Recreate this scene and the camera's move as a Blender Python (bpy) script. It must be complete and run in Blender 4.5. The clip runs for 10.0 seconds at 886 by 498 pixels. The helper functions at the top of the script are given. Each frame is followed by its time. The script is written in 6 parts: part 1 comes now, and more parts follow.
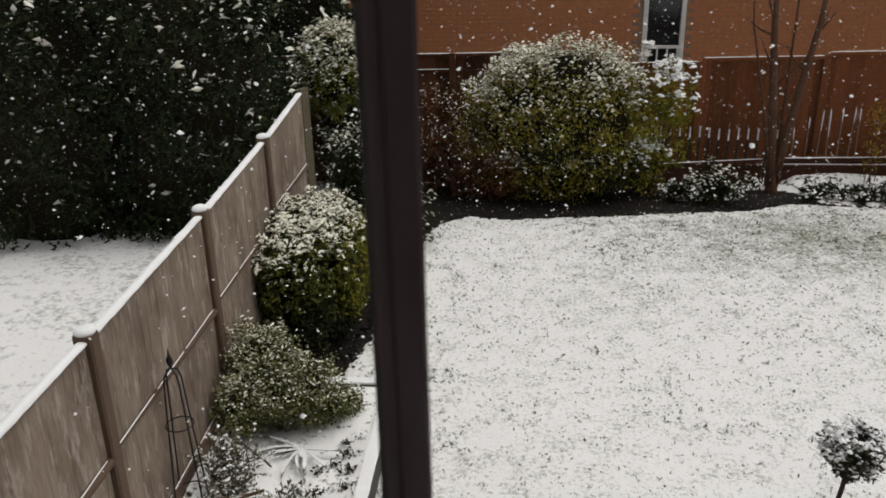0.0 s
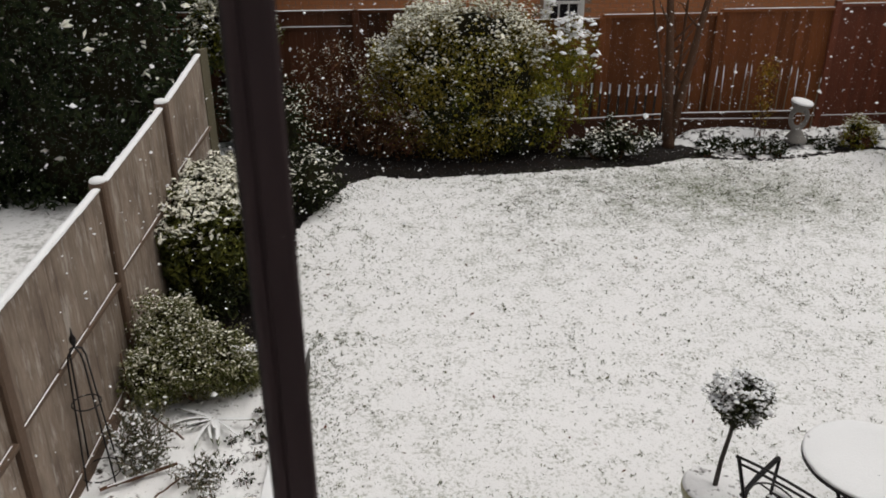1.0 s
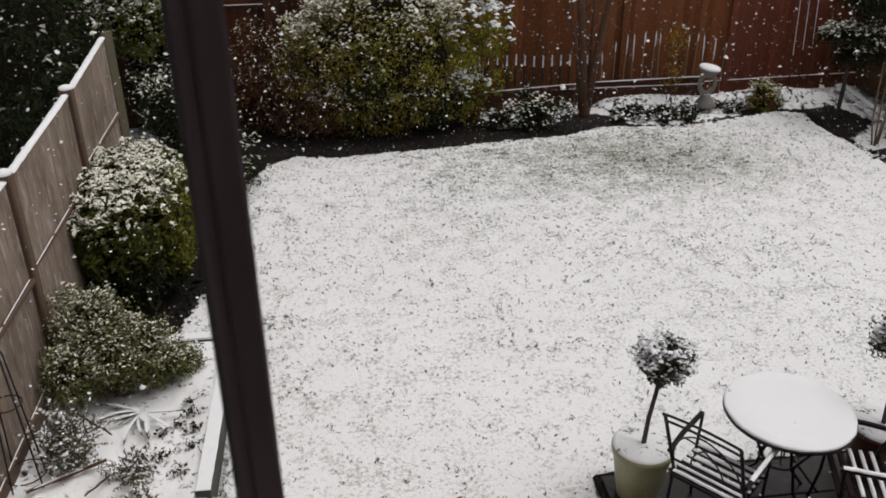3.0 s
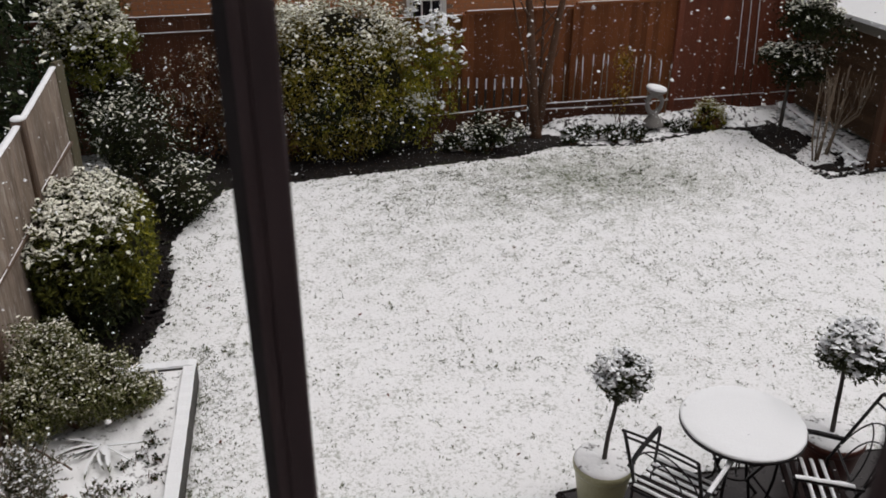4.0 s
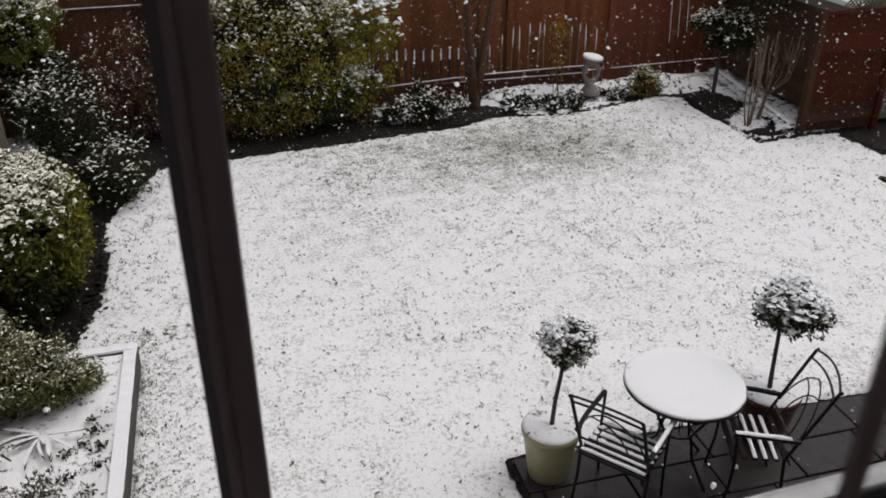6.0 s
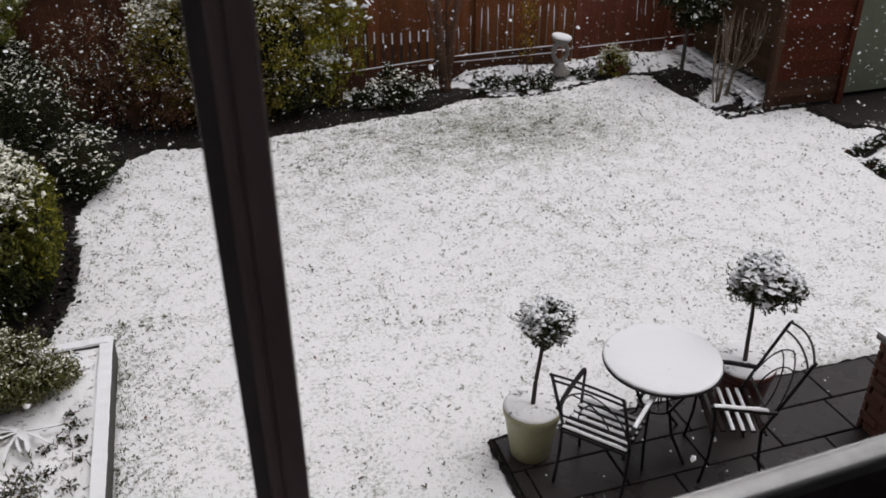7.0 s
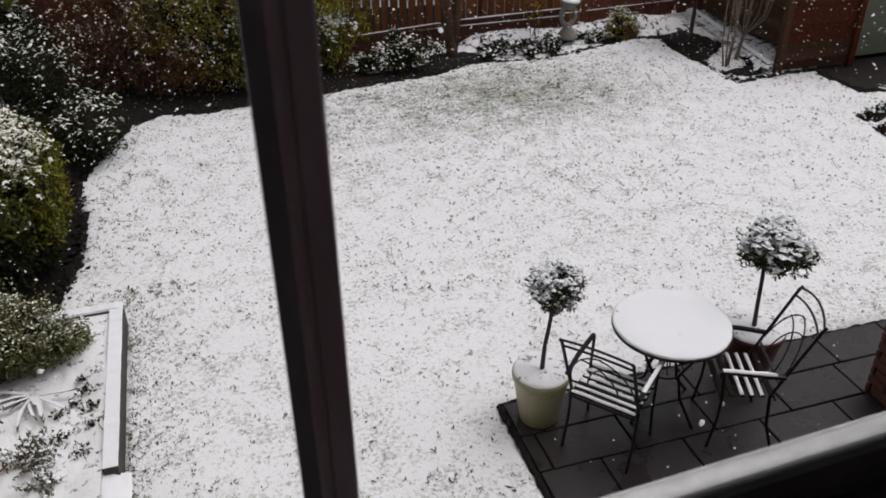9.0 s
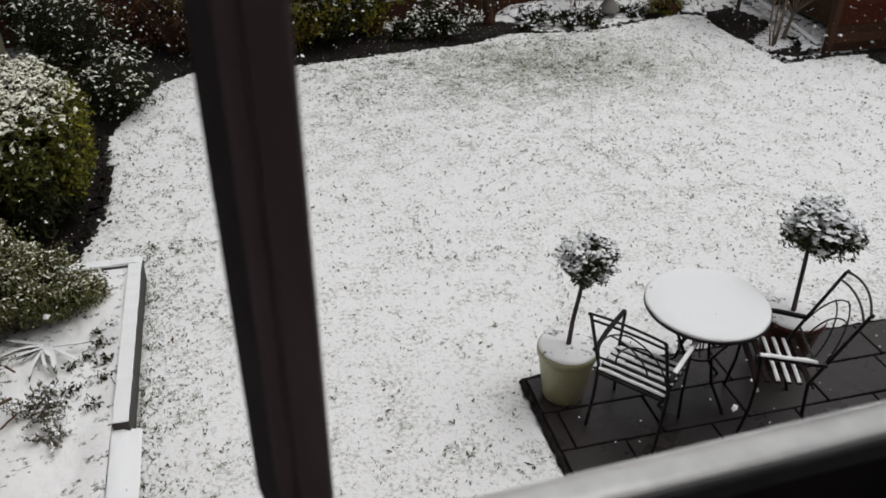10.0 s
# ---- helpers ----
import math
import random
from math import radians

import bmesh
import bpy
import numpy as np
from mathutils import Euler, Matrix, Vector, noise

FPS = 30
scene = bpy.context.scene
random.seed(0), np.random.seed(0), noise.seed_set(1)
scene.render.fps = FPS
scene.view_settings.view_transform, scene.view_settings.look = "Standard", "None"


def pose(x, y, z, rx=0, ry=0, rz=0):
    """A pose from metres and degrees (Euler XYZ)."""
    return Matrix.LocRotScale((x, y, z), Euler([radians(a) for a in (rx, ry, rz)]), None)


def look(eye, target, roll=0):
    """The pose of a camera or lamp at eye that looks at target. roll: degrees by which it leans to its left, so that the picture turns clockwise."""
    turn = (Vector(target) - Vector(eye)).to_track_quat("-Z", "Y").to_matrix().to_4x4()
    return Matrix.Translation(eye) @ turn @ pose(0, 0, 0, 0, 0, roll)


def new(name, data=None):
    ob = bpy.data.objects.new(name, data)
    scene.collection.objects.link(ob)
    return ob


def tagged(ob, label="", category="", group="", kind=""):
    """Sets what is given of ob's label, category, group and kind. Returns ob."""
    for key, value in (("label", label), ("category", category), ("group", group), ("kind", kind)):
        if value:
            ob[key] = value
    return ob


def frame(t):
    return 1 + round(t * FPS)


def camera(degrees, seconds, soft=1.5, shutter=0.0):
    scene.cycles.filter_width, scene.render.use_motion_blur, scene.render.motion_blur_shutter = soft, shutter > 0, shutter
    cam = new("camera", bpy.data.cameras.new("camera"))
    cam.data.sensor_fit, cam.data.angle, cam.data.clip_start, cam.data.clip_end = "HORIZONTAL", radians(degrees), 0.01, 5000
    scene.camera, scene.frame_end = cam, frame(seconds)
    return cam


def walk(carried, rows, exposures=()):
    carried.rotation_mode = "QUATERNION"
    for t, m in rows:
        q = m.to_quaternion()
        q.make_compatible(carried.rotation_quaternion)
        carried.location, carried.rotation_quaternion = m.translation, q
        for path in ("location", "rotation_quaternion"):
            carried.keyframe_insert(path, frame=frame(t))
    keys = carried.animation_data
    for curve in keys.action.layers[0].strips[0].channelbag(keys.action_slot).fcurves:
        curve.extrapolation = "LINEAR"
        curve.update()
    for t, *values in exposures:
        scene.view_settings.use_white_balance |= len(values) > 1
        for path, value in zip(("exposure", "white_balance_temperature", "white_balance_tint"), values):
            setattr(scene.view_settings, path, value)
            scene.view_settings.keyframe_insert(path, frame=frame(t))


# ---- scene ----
cam = camera(55.34, 10.0, 1.75)
# seconds, x, y, z, pitch, roll, yaw
ROWS = [
    (0.0, -0.0278, 0.0534, 3.9985, -22.320, 1.217, 4.623),
    (0.5, -0.0216, 0.0980, 4.0724, -24.915, 0.691, 1.739),
    (1.0, -0.0058, 0.0383, 4.1288, -25.715, 0.084, -1.513),
    (1.5, 0.0008, 0.0279, 4.1268, -26.223, 0.063, -2.897),
    (2.0, 0.0064, 0.0342, 4.1192, -26.643, 0.160, -4.031),
    (2.5, -0.0068, 0.0233, 4.1273, -26.946, 0.334, -4.770),
    (3.0, -0.0229, 0.0339, 4.1344, -27.350, 0.280, -7.400),
    (4.5, -0.0912, -0.0437, 4.2323, -25.629, -0.144, -11.180),
    (5.0, -0.1030, -0.0427, 4.2257, -25.828, -0.452, -11.273),
    (5.5, -0.0763, -0.0273, 4.2093, -26.721, -0.288, -12.522),
    (6.0, -0.0698, -0.0096, 4.1907, -27.842, -0.074, -15.020),
    (7.5, -0.1214, -0.0019, 4.2021, -29.357, 0.519, -17.819),
    (8.0, -0.1165, -0.0016, 4.2047, -29.743, 0.744, -17.980),
    (8.5, -0.1075, -0.0133, 4.2070, -29.929, 0.990, -17.735),
    (9.0, -0.1320, 0.0180, 4.1855, -31.293, 0.608, -17.175),
    (9.5, -0.1156, 0.1225, 4.0530, -31.926, -0.083, -15.987),
    (10.0, -0.0906, 0.1567, 3.9944, -32.747, -0.590, -14.253),
]
walk(cam, [(t, pose(x, y, z, 90 + pitch, roll, yaw)) for t, x, y, z, pitch, roll, yaw in ROWS],
     [(0.0, -0.38, 6730, 9), (2.5, -0.37, 6600, 11.3), (5.0, -0.37, 6490, 12.5), (8.5, -0.39, 6390, 13.8), (9.5, -0.38, 6430, 11.5), (10.0, -0.42, 6440, 9)])
cam.data.dof.use_dof = True
cam.data.dof.focus_distance = 8.0
cam.data.dof.aperture_fstop = 12.5

# ---------------------------------------------------------------- light
SUN_EL, SUN_AZ = 67.0, 84.0
world = bpy.data.worlds.new("sky")
scene.world = world
world.use_nodes = True
wn = world.node_tree
wn.nodes.clear()
sky = wn.nodes.new("ShaderNodeTexSky")
sky.sky_type = "NISHITA"
sky.sun_disc = False
sky.sun_elevation, sky.sun_rotation = radians(SUN_EL), radians(SUN_AZ)
sky.dust_density, sky.air_density, sky.ozone_density = 6.0, 1.2, 1.0
bgn = wn.nodes.new("ShaderNodeBackground")
bgn.inputs["Strength"].default_value = 0.125
won = wn.nodes.new("ShaderNodeOutputWorld")
hsv = wn.nodes.new("ShaderNodeHueSaturation")
hsv.inputs["Saturation"].default_value = 0.10
wn.links.new(sky.outputs[0], hsv.inputs["Color"])
wn.links.new(hsv.outputs[0], bgn.inputs[0])
wn.links.new(bgn.outputs[0], won.inputs[0])

sun = new("sun", bpy.data.lights.new("sun", "SUN"))
sun.data.energy, sun.data.angle, sun.data.color = 0.80, radians(50), (1.0, 0.96, 0.90)
sun.matrix_world = look((0, 0, 30), (-math.sin(radians(SUN_AZ)) * 10, -math.cos(radians(SUN_AZ)) * 10, 30 - 10 * math.tan(radians(SUN_EL))))


# ---------------------------------------------------------------- materials
def material(name):
    m = bpy.data.materials.new(name)
    m.use_nodes = True
    nt = m.node_tree
    return m, nt, nt.nodes["Principled BSDF"]


def coords(nt, scale=(1, 1, 1)):
    tc = nt.nodes.new("ShaderNodeTexCoord")
    mp = nt.nodes.new("ShaderNodeMapping")
    mp.inputs["Scale"].default_value = scale
    nt.links.new(tc.outputs["Object"], mp.inputs["Vector"])
    return mp.outputs[0]


def noise_tex(nt, vec, scale, detail=4.0, rough=0.55):
    n = nt.nodes.new("ShaderNodeTexNoise")
    n.inputs["Scale"].default_value, n.inputs["Detail"].default_value, n.inputs["Roughness"].default_value = scale, detail, rough
    nt.links.new(vec, n.inputs["Vector"])
    return n.outputs["Fac"]


def ramp(nt, fac, stops):
    r = nt.nodes.new("ShaderNodeValToRGB")
    el = r.color_ramp.elements
    while len(el) < len(stops):
        el.new(0.5)
    for e, (p, c) in zip(el, stops):
        e.position = p
        e.color = (*c, 1) if len(c) == 3 else c
    nt.links.new(fac, r.inputs[0])
    return r.outputs[0]


def mix(nt, fac, a, b, mode="MIX"):
    m = nt.nodes.new("ShaderNodeMix")
    m.data_type, m.blend_type = "RGBA", mode
    for sock, val in ((m.inputs[0], fac), (m.inputs[6], a), (m.inputs[7], b)):
        if isinstance(val, (int, float)):
            sock.default_value = val
        elif isinstance(val, tuple):
            sock.default_value = (*val, 1)
        else:
            nt.links.new(val, sock)
    return m.outputs[2]


def math_node(nt, op, a, b):
    m = nt.nodes.new("ShaderNodeMath")
    m.operation = op
    for sock, val in ((m.inputs[0], a), (m.inputs[1], b)):
        if isinstance(val, (int, float)):
            sock.default_value = val
        else:
            nt.links.new(val, sock)
    return m.outputs[0]


def bump(nt, bsdf, height, strength=0.3, distance=0.01):
    b = nt.nodes.new("ShaderNodeBump")
    b.inputs["Strength"].default_value, b.inputs["Distance"].default_value = strength, distance
    nt.links.new(height, b.inputs["Height"])
    nt.links.new(b.outputs[0], bsdf.inputs["Normal"])


def surface(name, base, dark, scale=8.0, rough=0.7, metal=0.0, bump_s=0.25, dist=0.004, stretch=(1, 1, 1), fine=60.0, rnd=0.0, spec=0.5):
    """Two-scale mottled surface between dark and base, with a relief; rnd varies it from object to object."""
    m, nt, b = material(name)
    v = coords(nt, stretch)
    n1, n2 = noise_tex(nt, v, scale), noise_tex(nt, v, fine, 3.0)
    c = mix(nt, n1, dark, base)
    c = mix(nt, 0.35, c, ramp(nt, n2, [(0.3, tuple(x * 0.55 for x in base)), (0.7, tuple(min(1, x * 1.25) for x in base))]))
    if rnd:
        oi = nt.nodes.new("ShaderNodeObjectInfo")
        r = ramp(nt, oi.outputs["Random"], [(0, (1 - rnd,) * 3), (1, (1 + rnd * 0.5,) * 3)])
        c = mix(nt, 1.0, c, r, "MULTIPLY")
    nt.links.new(c, b.inputs["Base Color"])
    b.inputs["Roughness"].default_value, b.inputs["Metallic"].default_value = rough, metal
    b.inputs["Specular IOR Level"].default_value = spec
    bump(nt, b, n2, bump_s, dist)
    return m


def leaf_material(name, cols, rough=0.45):
    m, nt, b = material(name)
    g = nt.nodes.new("ShaderNodeNewGeometry")
    c = ramp(nt, g.outputs["Random Per Island"], [(i / (len(cols) - 1), c) for i, c in enumerate(cols)])
    nt.links.new(c, b.inputs["Base Color"])
    b.inputs["Roughness"].default_value = rough
    b.inputs["Specular IOR Level"].default_value = 0.08
    return m


def snow_material(name="snow", tint=(0.86, 0.87, 0.89)):
    m, nt, b = material(name)
    v = coords(nt)
    n1, n2 = noise_tex(nt, v, 3.0), noise_tex(nt, v, 70.0, 4.0)
    c = mix(nt, n1, tuple(x * 0.93 for x in tint), tint)
    nt.links.new(c, b.inputs["Base Color"])
    b.inputs["Roughness"].default_value = 0.75
    b.inputs["Specular IOR Level"].default_value = 0.2
    bump(nt, b, n2, 0.35, 0.006)
    return m


def patchy_snow(name, under_a, under_b, low, high, fine_scale, patch_scale, thin=()):
    """Thin snow broken by what lies under it: small specks whose number swells in patches."""
    m, nt, b = material(name)
    v = coords(nt)
    fine = noise_tex(nt, v, fine_scale, 3.0, 0.6)
    fine2 = noise_tex(nt, v, fine_scale * 2.7, 2.0, 0.5)
    patch = noise_tex(nt, coords(nt), patch_scale, 4.0, 0.6)
    broad = noise_tex(nt, coords(nt), 0.35, 2.0, 0.5)
    f = math_node(nt, "ADD", math_node(nt, "MULTIPLY", fine, 0.62), math_node(nt, "MULTIPLY", fine2, 0.38))
    f = math_node(nt, "ADD", f, math_node(nt, "MULTIPLY", math_node(nt, "SUBTRACT", patch, 0.5), 0.42))
    f = math_node(nt, "ADD", f, math_node(nt, "MULTIPLY", math_node(nt, "SUBTRACT", broad, 0.5), 0.16))
    for cx, cy, rx, ry, amount in thin:
        tc, mp, ln = (nt.nodes.new(k) for k in ("ShaderNodeTexCoord", "ShaderNodeMapping", "ShaderNodeVectorMath"))
        mp.inputs["Scale"].default_value, mp.inputs["Location"].default_value = (1 / rx, 1 / ry, 0), (-cx / rx, -cy / ry, 0)
        ln.operation = "LENGTH"
        nt.links.new(tc.outputs["Object"], mp.inputs["Vector"])
        nt.links.new(mp.outputs[0], ln.inputs[0])
        near = ramp(nt, ln.outputs["Value"], [(0.0, (1, 1, 1)), (1.0, (0, 0, 0))])
        f = math_node(nt, "ADD", f, math_node(nt, "MULTIPLY", near, amount))
    mask = ramp(nt, f, [(low, (0, 0, 0)), (high, (1, 1, 1))])
    under = mix(nt, noise_tex(nt, coords(nt), 22.0), under_a, under_b)
    sn = mix(nt, patch, (0.80, 0.80, 0.81), (0.88, 0.88, 0.89))
    nt.links.new(mix(nt, mask, sn, under), b.inputs["Base Color"])
    b.inputs["Roughness"].default_value = 0.8
    b.inputs["Specular IOR Level"].default_value = 0.2
    bump(nt, b, math_node(nt, "SUBTRACT", 1.0, f), 0.5, 0.02)
    return m


SNOW = snow_material()
LEAFSNOW = snow_material("thin_wet_snow_on_leaves", (0.86, 0.845, 0.745))
LAWN = patchy_snow("snowy_grass", (0.070, 0.088, 0.042), (0.15, 0.165, 0.085), 0.505, 0.80, 30.0, 3.4, thin=((3.6, 10.4, 3.4, 1.7, 0.17), (5.5, 9.6, 2.5, 1.2, 0.06), (1.5, 9.0, 2.5, 1.2, 0.05)))
THINSNOW = patchy_snow("thin_snow_on_grass", (0.05, 0.06, 0.035), (0.12, 0.13, 0.08), 0.50, 0.82, 9.0, 1.2)
BED = patchy_snow("snowy_soil", (0.012, 0.010, 0.009), (0.03, 0.022, 0.016), 0.515, 0.60, 9.0, 1.7)
BEDSNOW = patchy_snow("snowy_raised_soil", (0.015, 0.013, 0.010), (0.04, 0.03, 0.02), 0.55, 0.66, 12.0, 1.5)
SOIL = surface("wet_soil", (0.0196, 0.0154, 0.0140), (0.0070, 0.0056, 0.0056), 6.0, 0.9, bump_s=0.8, dist=0.03, spec=0.2)
WOODTAN = surface("weathered_tan_timber", (0.315, 0.250, 0.198), (0.165, 0.128, 0.100), 1.6, 0.85, stretch=(4, 4, 0.6), fine=12.0, rnd=0.10, bump_s=0.35, spec=0.2)
nt = WOODTAN.node_tree
inp = nt.nodes["Principled BSDF"].inputs["Base Color"]
worn = inp.links[0].from_socket
blotch = ramp(nt, noise_tex(nt, coords(nt, (1, 1, 0.7)), 2.6, 5.0, 0.65), [(0.42, (0, 0, 0)), (0.64, (0.55, 0.55, 0.55))])
drip = ramp(nt, noise_tex(nt, coords(nt, (26, 26, 1.1)), 1.0, 3.0, 0.6), [(0.52, (0, 0, 0)), (0.66, (0.55, 0.55, 0.55))])
pale = ramp(nt, noise_tex(nt, coords(nt, (9, 9, 2.5)), 1.4, 5.0, 0.7), [(0.53, (0, 0, 0)), (0.66, (0.65, 0.65, 0.65))])
worn = mix(nt, blotch, worn, (0.092, 0.066, 0.052))
worn = mix(nt, drip, worn, (0.080, 0.055, 0.042))
nt.links.new(mix(nt, pale, worn, (0.42, 0.38, 0.34)), inp)
POSTTAN = surface("tan_concrete", (0.125, 0.078, 0.050), (0.07, 0.046, 0.031), 5.0, 0.85, rnd=0.12)
WOODRED = surface("red_brown_stained_timber", (0.1882, 0.0493, 0.0224), (0.1232, 0.0336, 0.0157), 2.5, 0.6, stretch=(7, 7, 0.5), fine=16.0, rnd=0.2, spec=0.4)
PANELRED = surface("dark_red_panel_timber", (0.078, 0.020, 0.010), (0.042, 0.012, 0.007), 2.2, 0.85, stretch=(1.2, 1, 6), fine=16.0, rnd=0.22, spec=0.08)
PANELBROWN = surface("weathered_panel_timber", (0.070, 0.034, 0.020), (0.030, 0.015, 0.010), 2.6, 0.85, stretch=(1.2, 1, 6), fine=16.0, rnd=0.35, spec=0.08)
POSTBROWN = surface("brown_post_timber", (0.070, 0.036, 0.022), (0.040, 0.022, 0.014), 3.0, 0.85, stretch=(6, 6, 0.6), fine=18.0, spec=0.1)
OLIVEWOOD = surface("olive_timber", (0.115, 0.098, 0.058), (0.07, 0.06, 0.036), 3.0, 0.85, stretch=(5, 5, 0.5))
WOODBROWN = surface("brown_timber", (0.1025, 0.0387, 0.0200), (0.0550, 0.0225, 0.0125), 3.0, 0.75, stretch=(7, 7, 0.6), fine=16.0, rnd=0.4, spec=0.15)
WOODMID = surface("rust_brown_timber", (0.2072, 0.0694, 0.0235), (0.1322, 0.0448, 0.0168), 2.8, 0.7, stretch=(7, 7, 0.6), fine=16.0, rnd=0.3, spec=0.15)
WOODORANGE = surface("orange_brown_timber", (0.215, 0.090, 0.022), (0.135, 0.056, 0.016), 3.0, 0.75, stretch=(7, 7, 0.6), fine=16.0, rnd=0.35, spec=0.15)
SHEDWOOD = surface("brown_shed_timber", (0.115, 0.070, 0.042), (0.062, 0.038, 0.024), 3.0, 0.8, stretch=(1, 1, 6), fine=18.0, rnd=0.25, spec=0.12)
WOODDARK = surface("dark_creosoted_timber", (0.0325, 0.0213, 0.0125), (0.0175, 0.0125, 0.0088), 3.0, 0.7, stretch=(1, 1, 6), fine=18.0, rnd=0.2)
SLEEPER = surface("dark_sleeper_timber", (0.060, 0.056, 0.050), (0.028, 0.026, 0.024), 4.0, 0.8)
SLAB = surface("wet_dark_paving", (0.038, 0.030, 0.030), (0.016, 0.013, 0.013), 2.2, 0.34, fine=90.0, rnd=0.30, bump_s=0.25, spec=0.36)
nt = SLAB.node_tree
nt.links.new(ramp(nt, noise_tex(nt, coords(nt), 2.3, 4.0, 0.6), [(0.38, (0.16, 0.16, 0.16)), (0.62, (0.55, 0.55, 0.55))]), nt.nodes["Principled BSDF"].inputs["Roughness"])
WETPATH = surface("wet_dark_concrete", (0.026, 0.021, 0.019), (0.011, 0.009, 0.008), 2.2, 0.5, fine=50.0, spec=0.2)
JOINT = surface("dark_joint_mortar", (0.018, 0.016, 0.015), (0.01, 0.009, 0.009), 20.0, 0.6)
IRON = surface("black_wrought_iron", (0.022, 0.020, 0.021), (0.012, 0.011, 0.012), 12.0, 0.42, 0.6)
SLATWOOD = surface("dark_slat_timber", (0.020, 0.012, 0.011), (0.011, 0.007, 0.007), 9.0, 0.8, spec=0.12)
CREAM = surface("cream_glazed_ceramic", (0.36, 0.35, 0.21), (0.27, 0.265, 0.15), 4.0, 0.35, bump_s=0.08)
TERRA = surface("brown_glazed_ceramic", (0.10, 0.035, 0.025), (0.06, 0.022, 0.018), 4.0, 0.35, bump_s=0.08)
STONE = surface("grey_cast_stone", (0.23, 0.215, 0.20), (0.14, 0.13, 0.12), 9.0, 0.85)
BRICK = surface("orange_brick", (0.66, 0.27, 0.11), (0.53, 0.20, 0.09), 7.0, 0.85, rnd=0.3)
REDBRICK = surface("red_brick", (0.20, 0.090, 0.060), (0.13, 0.056, 0.042), 7.0, 0.85, rnd=0.3)
MORTAR = surface("pale_mortar", (0.30, 0.20, 0.14), (0.22, 0.15, 0.11), 20.0, 0.9)
WHITEPAINT = surface("white_plastic", (0.78, 0.78, 0.77), (0.70, 0.70, 0.69), 5.0, 0.4, bump_s=0.05)
WETWHITE = surface("wet_white_plastic", (0.92, 0.92, 0.91), (0.88, 0.88, 0.87), 5.0, 0.22, bump_s=0.03, spec=1.0)
WETWHITE.node_tree.nodes["Principled BSDF"].inputs["Coat Weight"].default_value = 1.0
WETWHITE.node_tree.nodes["Principled BSDF"].inputs["Coat Roughness"].default_value = 0.25
GREYGREEN = surface("grey_green_painted_render", (0.125, 0.136, 0.098), (0.088, 0.096, 0.070), 3.0, 0.85, spec=0.15)
FASCIA = surface("grey_fascia_board", (0.17, 0.16, 0.135), (0.11, 0.10, 0.085), 4.0, 0.6)
DARKBARK = surface("grey_brown_bark", (0.062, 0.050, 0.044), (0.034, 0.028, 0.025), 14.0, 0.85, stretch=(3, 3, 1), fine=60.0, bump_s=0.6, dist=0.006)
BARK = surface("brown_bark", (0.120, 0.066, 0.042), (0.060, 0.034, 0.022), 10.0, 0.9, stretch=(3, 3, 1), fine=40.0, bump_s=0.6, dist=0.01, spec=0.1)
TWIG = surface("pale_twigs", (0.24, 0.19, 0.125), (0.15, 0.12, 0.08), 10.0, 0.8)
GREYTWIG = surface("grey_brown_stems", (0.215, 0.165, 0.120), (0.120, 0.092, 0.068), 10.0, 0.85, spec=0.2)
FRAME = surface("dark_brown_window_profile", (0.080, 0.056, 0.060), (0.056, 0.039, 0.043), 9.0, 0.55, bump_s=0.06, stretch=(1, 1, 0.2), spec=0.12)
# black for gaskets and for frame faces whose shade is painted in
SEALSHADE = surface("black_seal_and_shade", (0.024, 0.019, 0.020), (0.015, 0.012, 0.013), 9.0, 0.9, bump_s=0.05, spec=0.05)
PALEGLINT = surface("pale_edge_glint", (0.36, 0.33, 0.33), (0.28, 0.26, 0.26), 9.0, 0.4, bump_s=0.03)
GREYSEAL = surface("dark_grey_bead", (0.040, 0.040, 0.042), (0.026, 0.026, 0.028), 9.0, 0.4, bump_s=0.03)
PLASTER = surface("pale_wall_plaster", (0.76, 0.74, 0.70), (0.70, 0.68, 0.65), 2.0, 0.9, bump_s=0.1)
CARPET = surface("beige_carpet", (0.32, 0.27, 0.22), (0.26, 0.22, 0.18), 3.0, 0.95)
LEAF_CLIP = leaf_material("dark_evergreen_leaves", [(0.018, 0.023, 0.006), (0.056, 0.064, 0.015), (0.135, 0.138, 0.028), (0.033, 0.040, 0.010)])
# yellow-green that paints the clipped shrub's lit right rim
LEAF_LITRIM = leaf_material("yellow_green_lit_rim", [(0.030, 0.036, 0.007), (0.10, 0.105, 0.015), (0.24, 0.22, 0.026), (0.055, 0.065, 0.010)])
LEAF_EVER = leaf_material("evergreen_leaves", [(0.04, 0.052, 0.010), (0.105, 0.118, 0.018), (0.21, 0.20, 0.028), (0.07, 0.085, 0.015)])
LEAF_GOLD = leaf_material("golden_variegated_leaves", [(0.055, 0.066, 0.009), (0.17, 0.16, 0.015), (0.33, 0.28, 0.028), (0.09, 0.105, 0.013)])
LEAF_OLIVE = leaf_material("olive_leaves", [(0.060, 0.053, 0.011), (0.152, 0.125, 0.019), (0.31, 0.24, 0.036), (0.100, 0.086, 0.015)])
LEAF_GREY = leaf_material("grey_green_leaves", [(0.060, 0.068, 0.042), (0.120, 0.126, 0.084), (0.085, 0.097, 0.050), (0.19, 0.19, 0.14)])
LEAF_HEBE = leaf_material("hebe_leaves", [(0.040, 0.045, 0.012), (0.112, 0.122, 0.034), (0.070, 0.080, 0.020), (0.25, 0.24, 0.12), (0.40, 0.39, 0.29)])
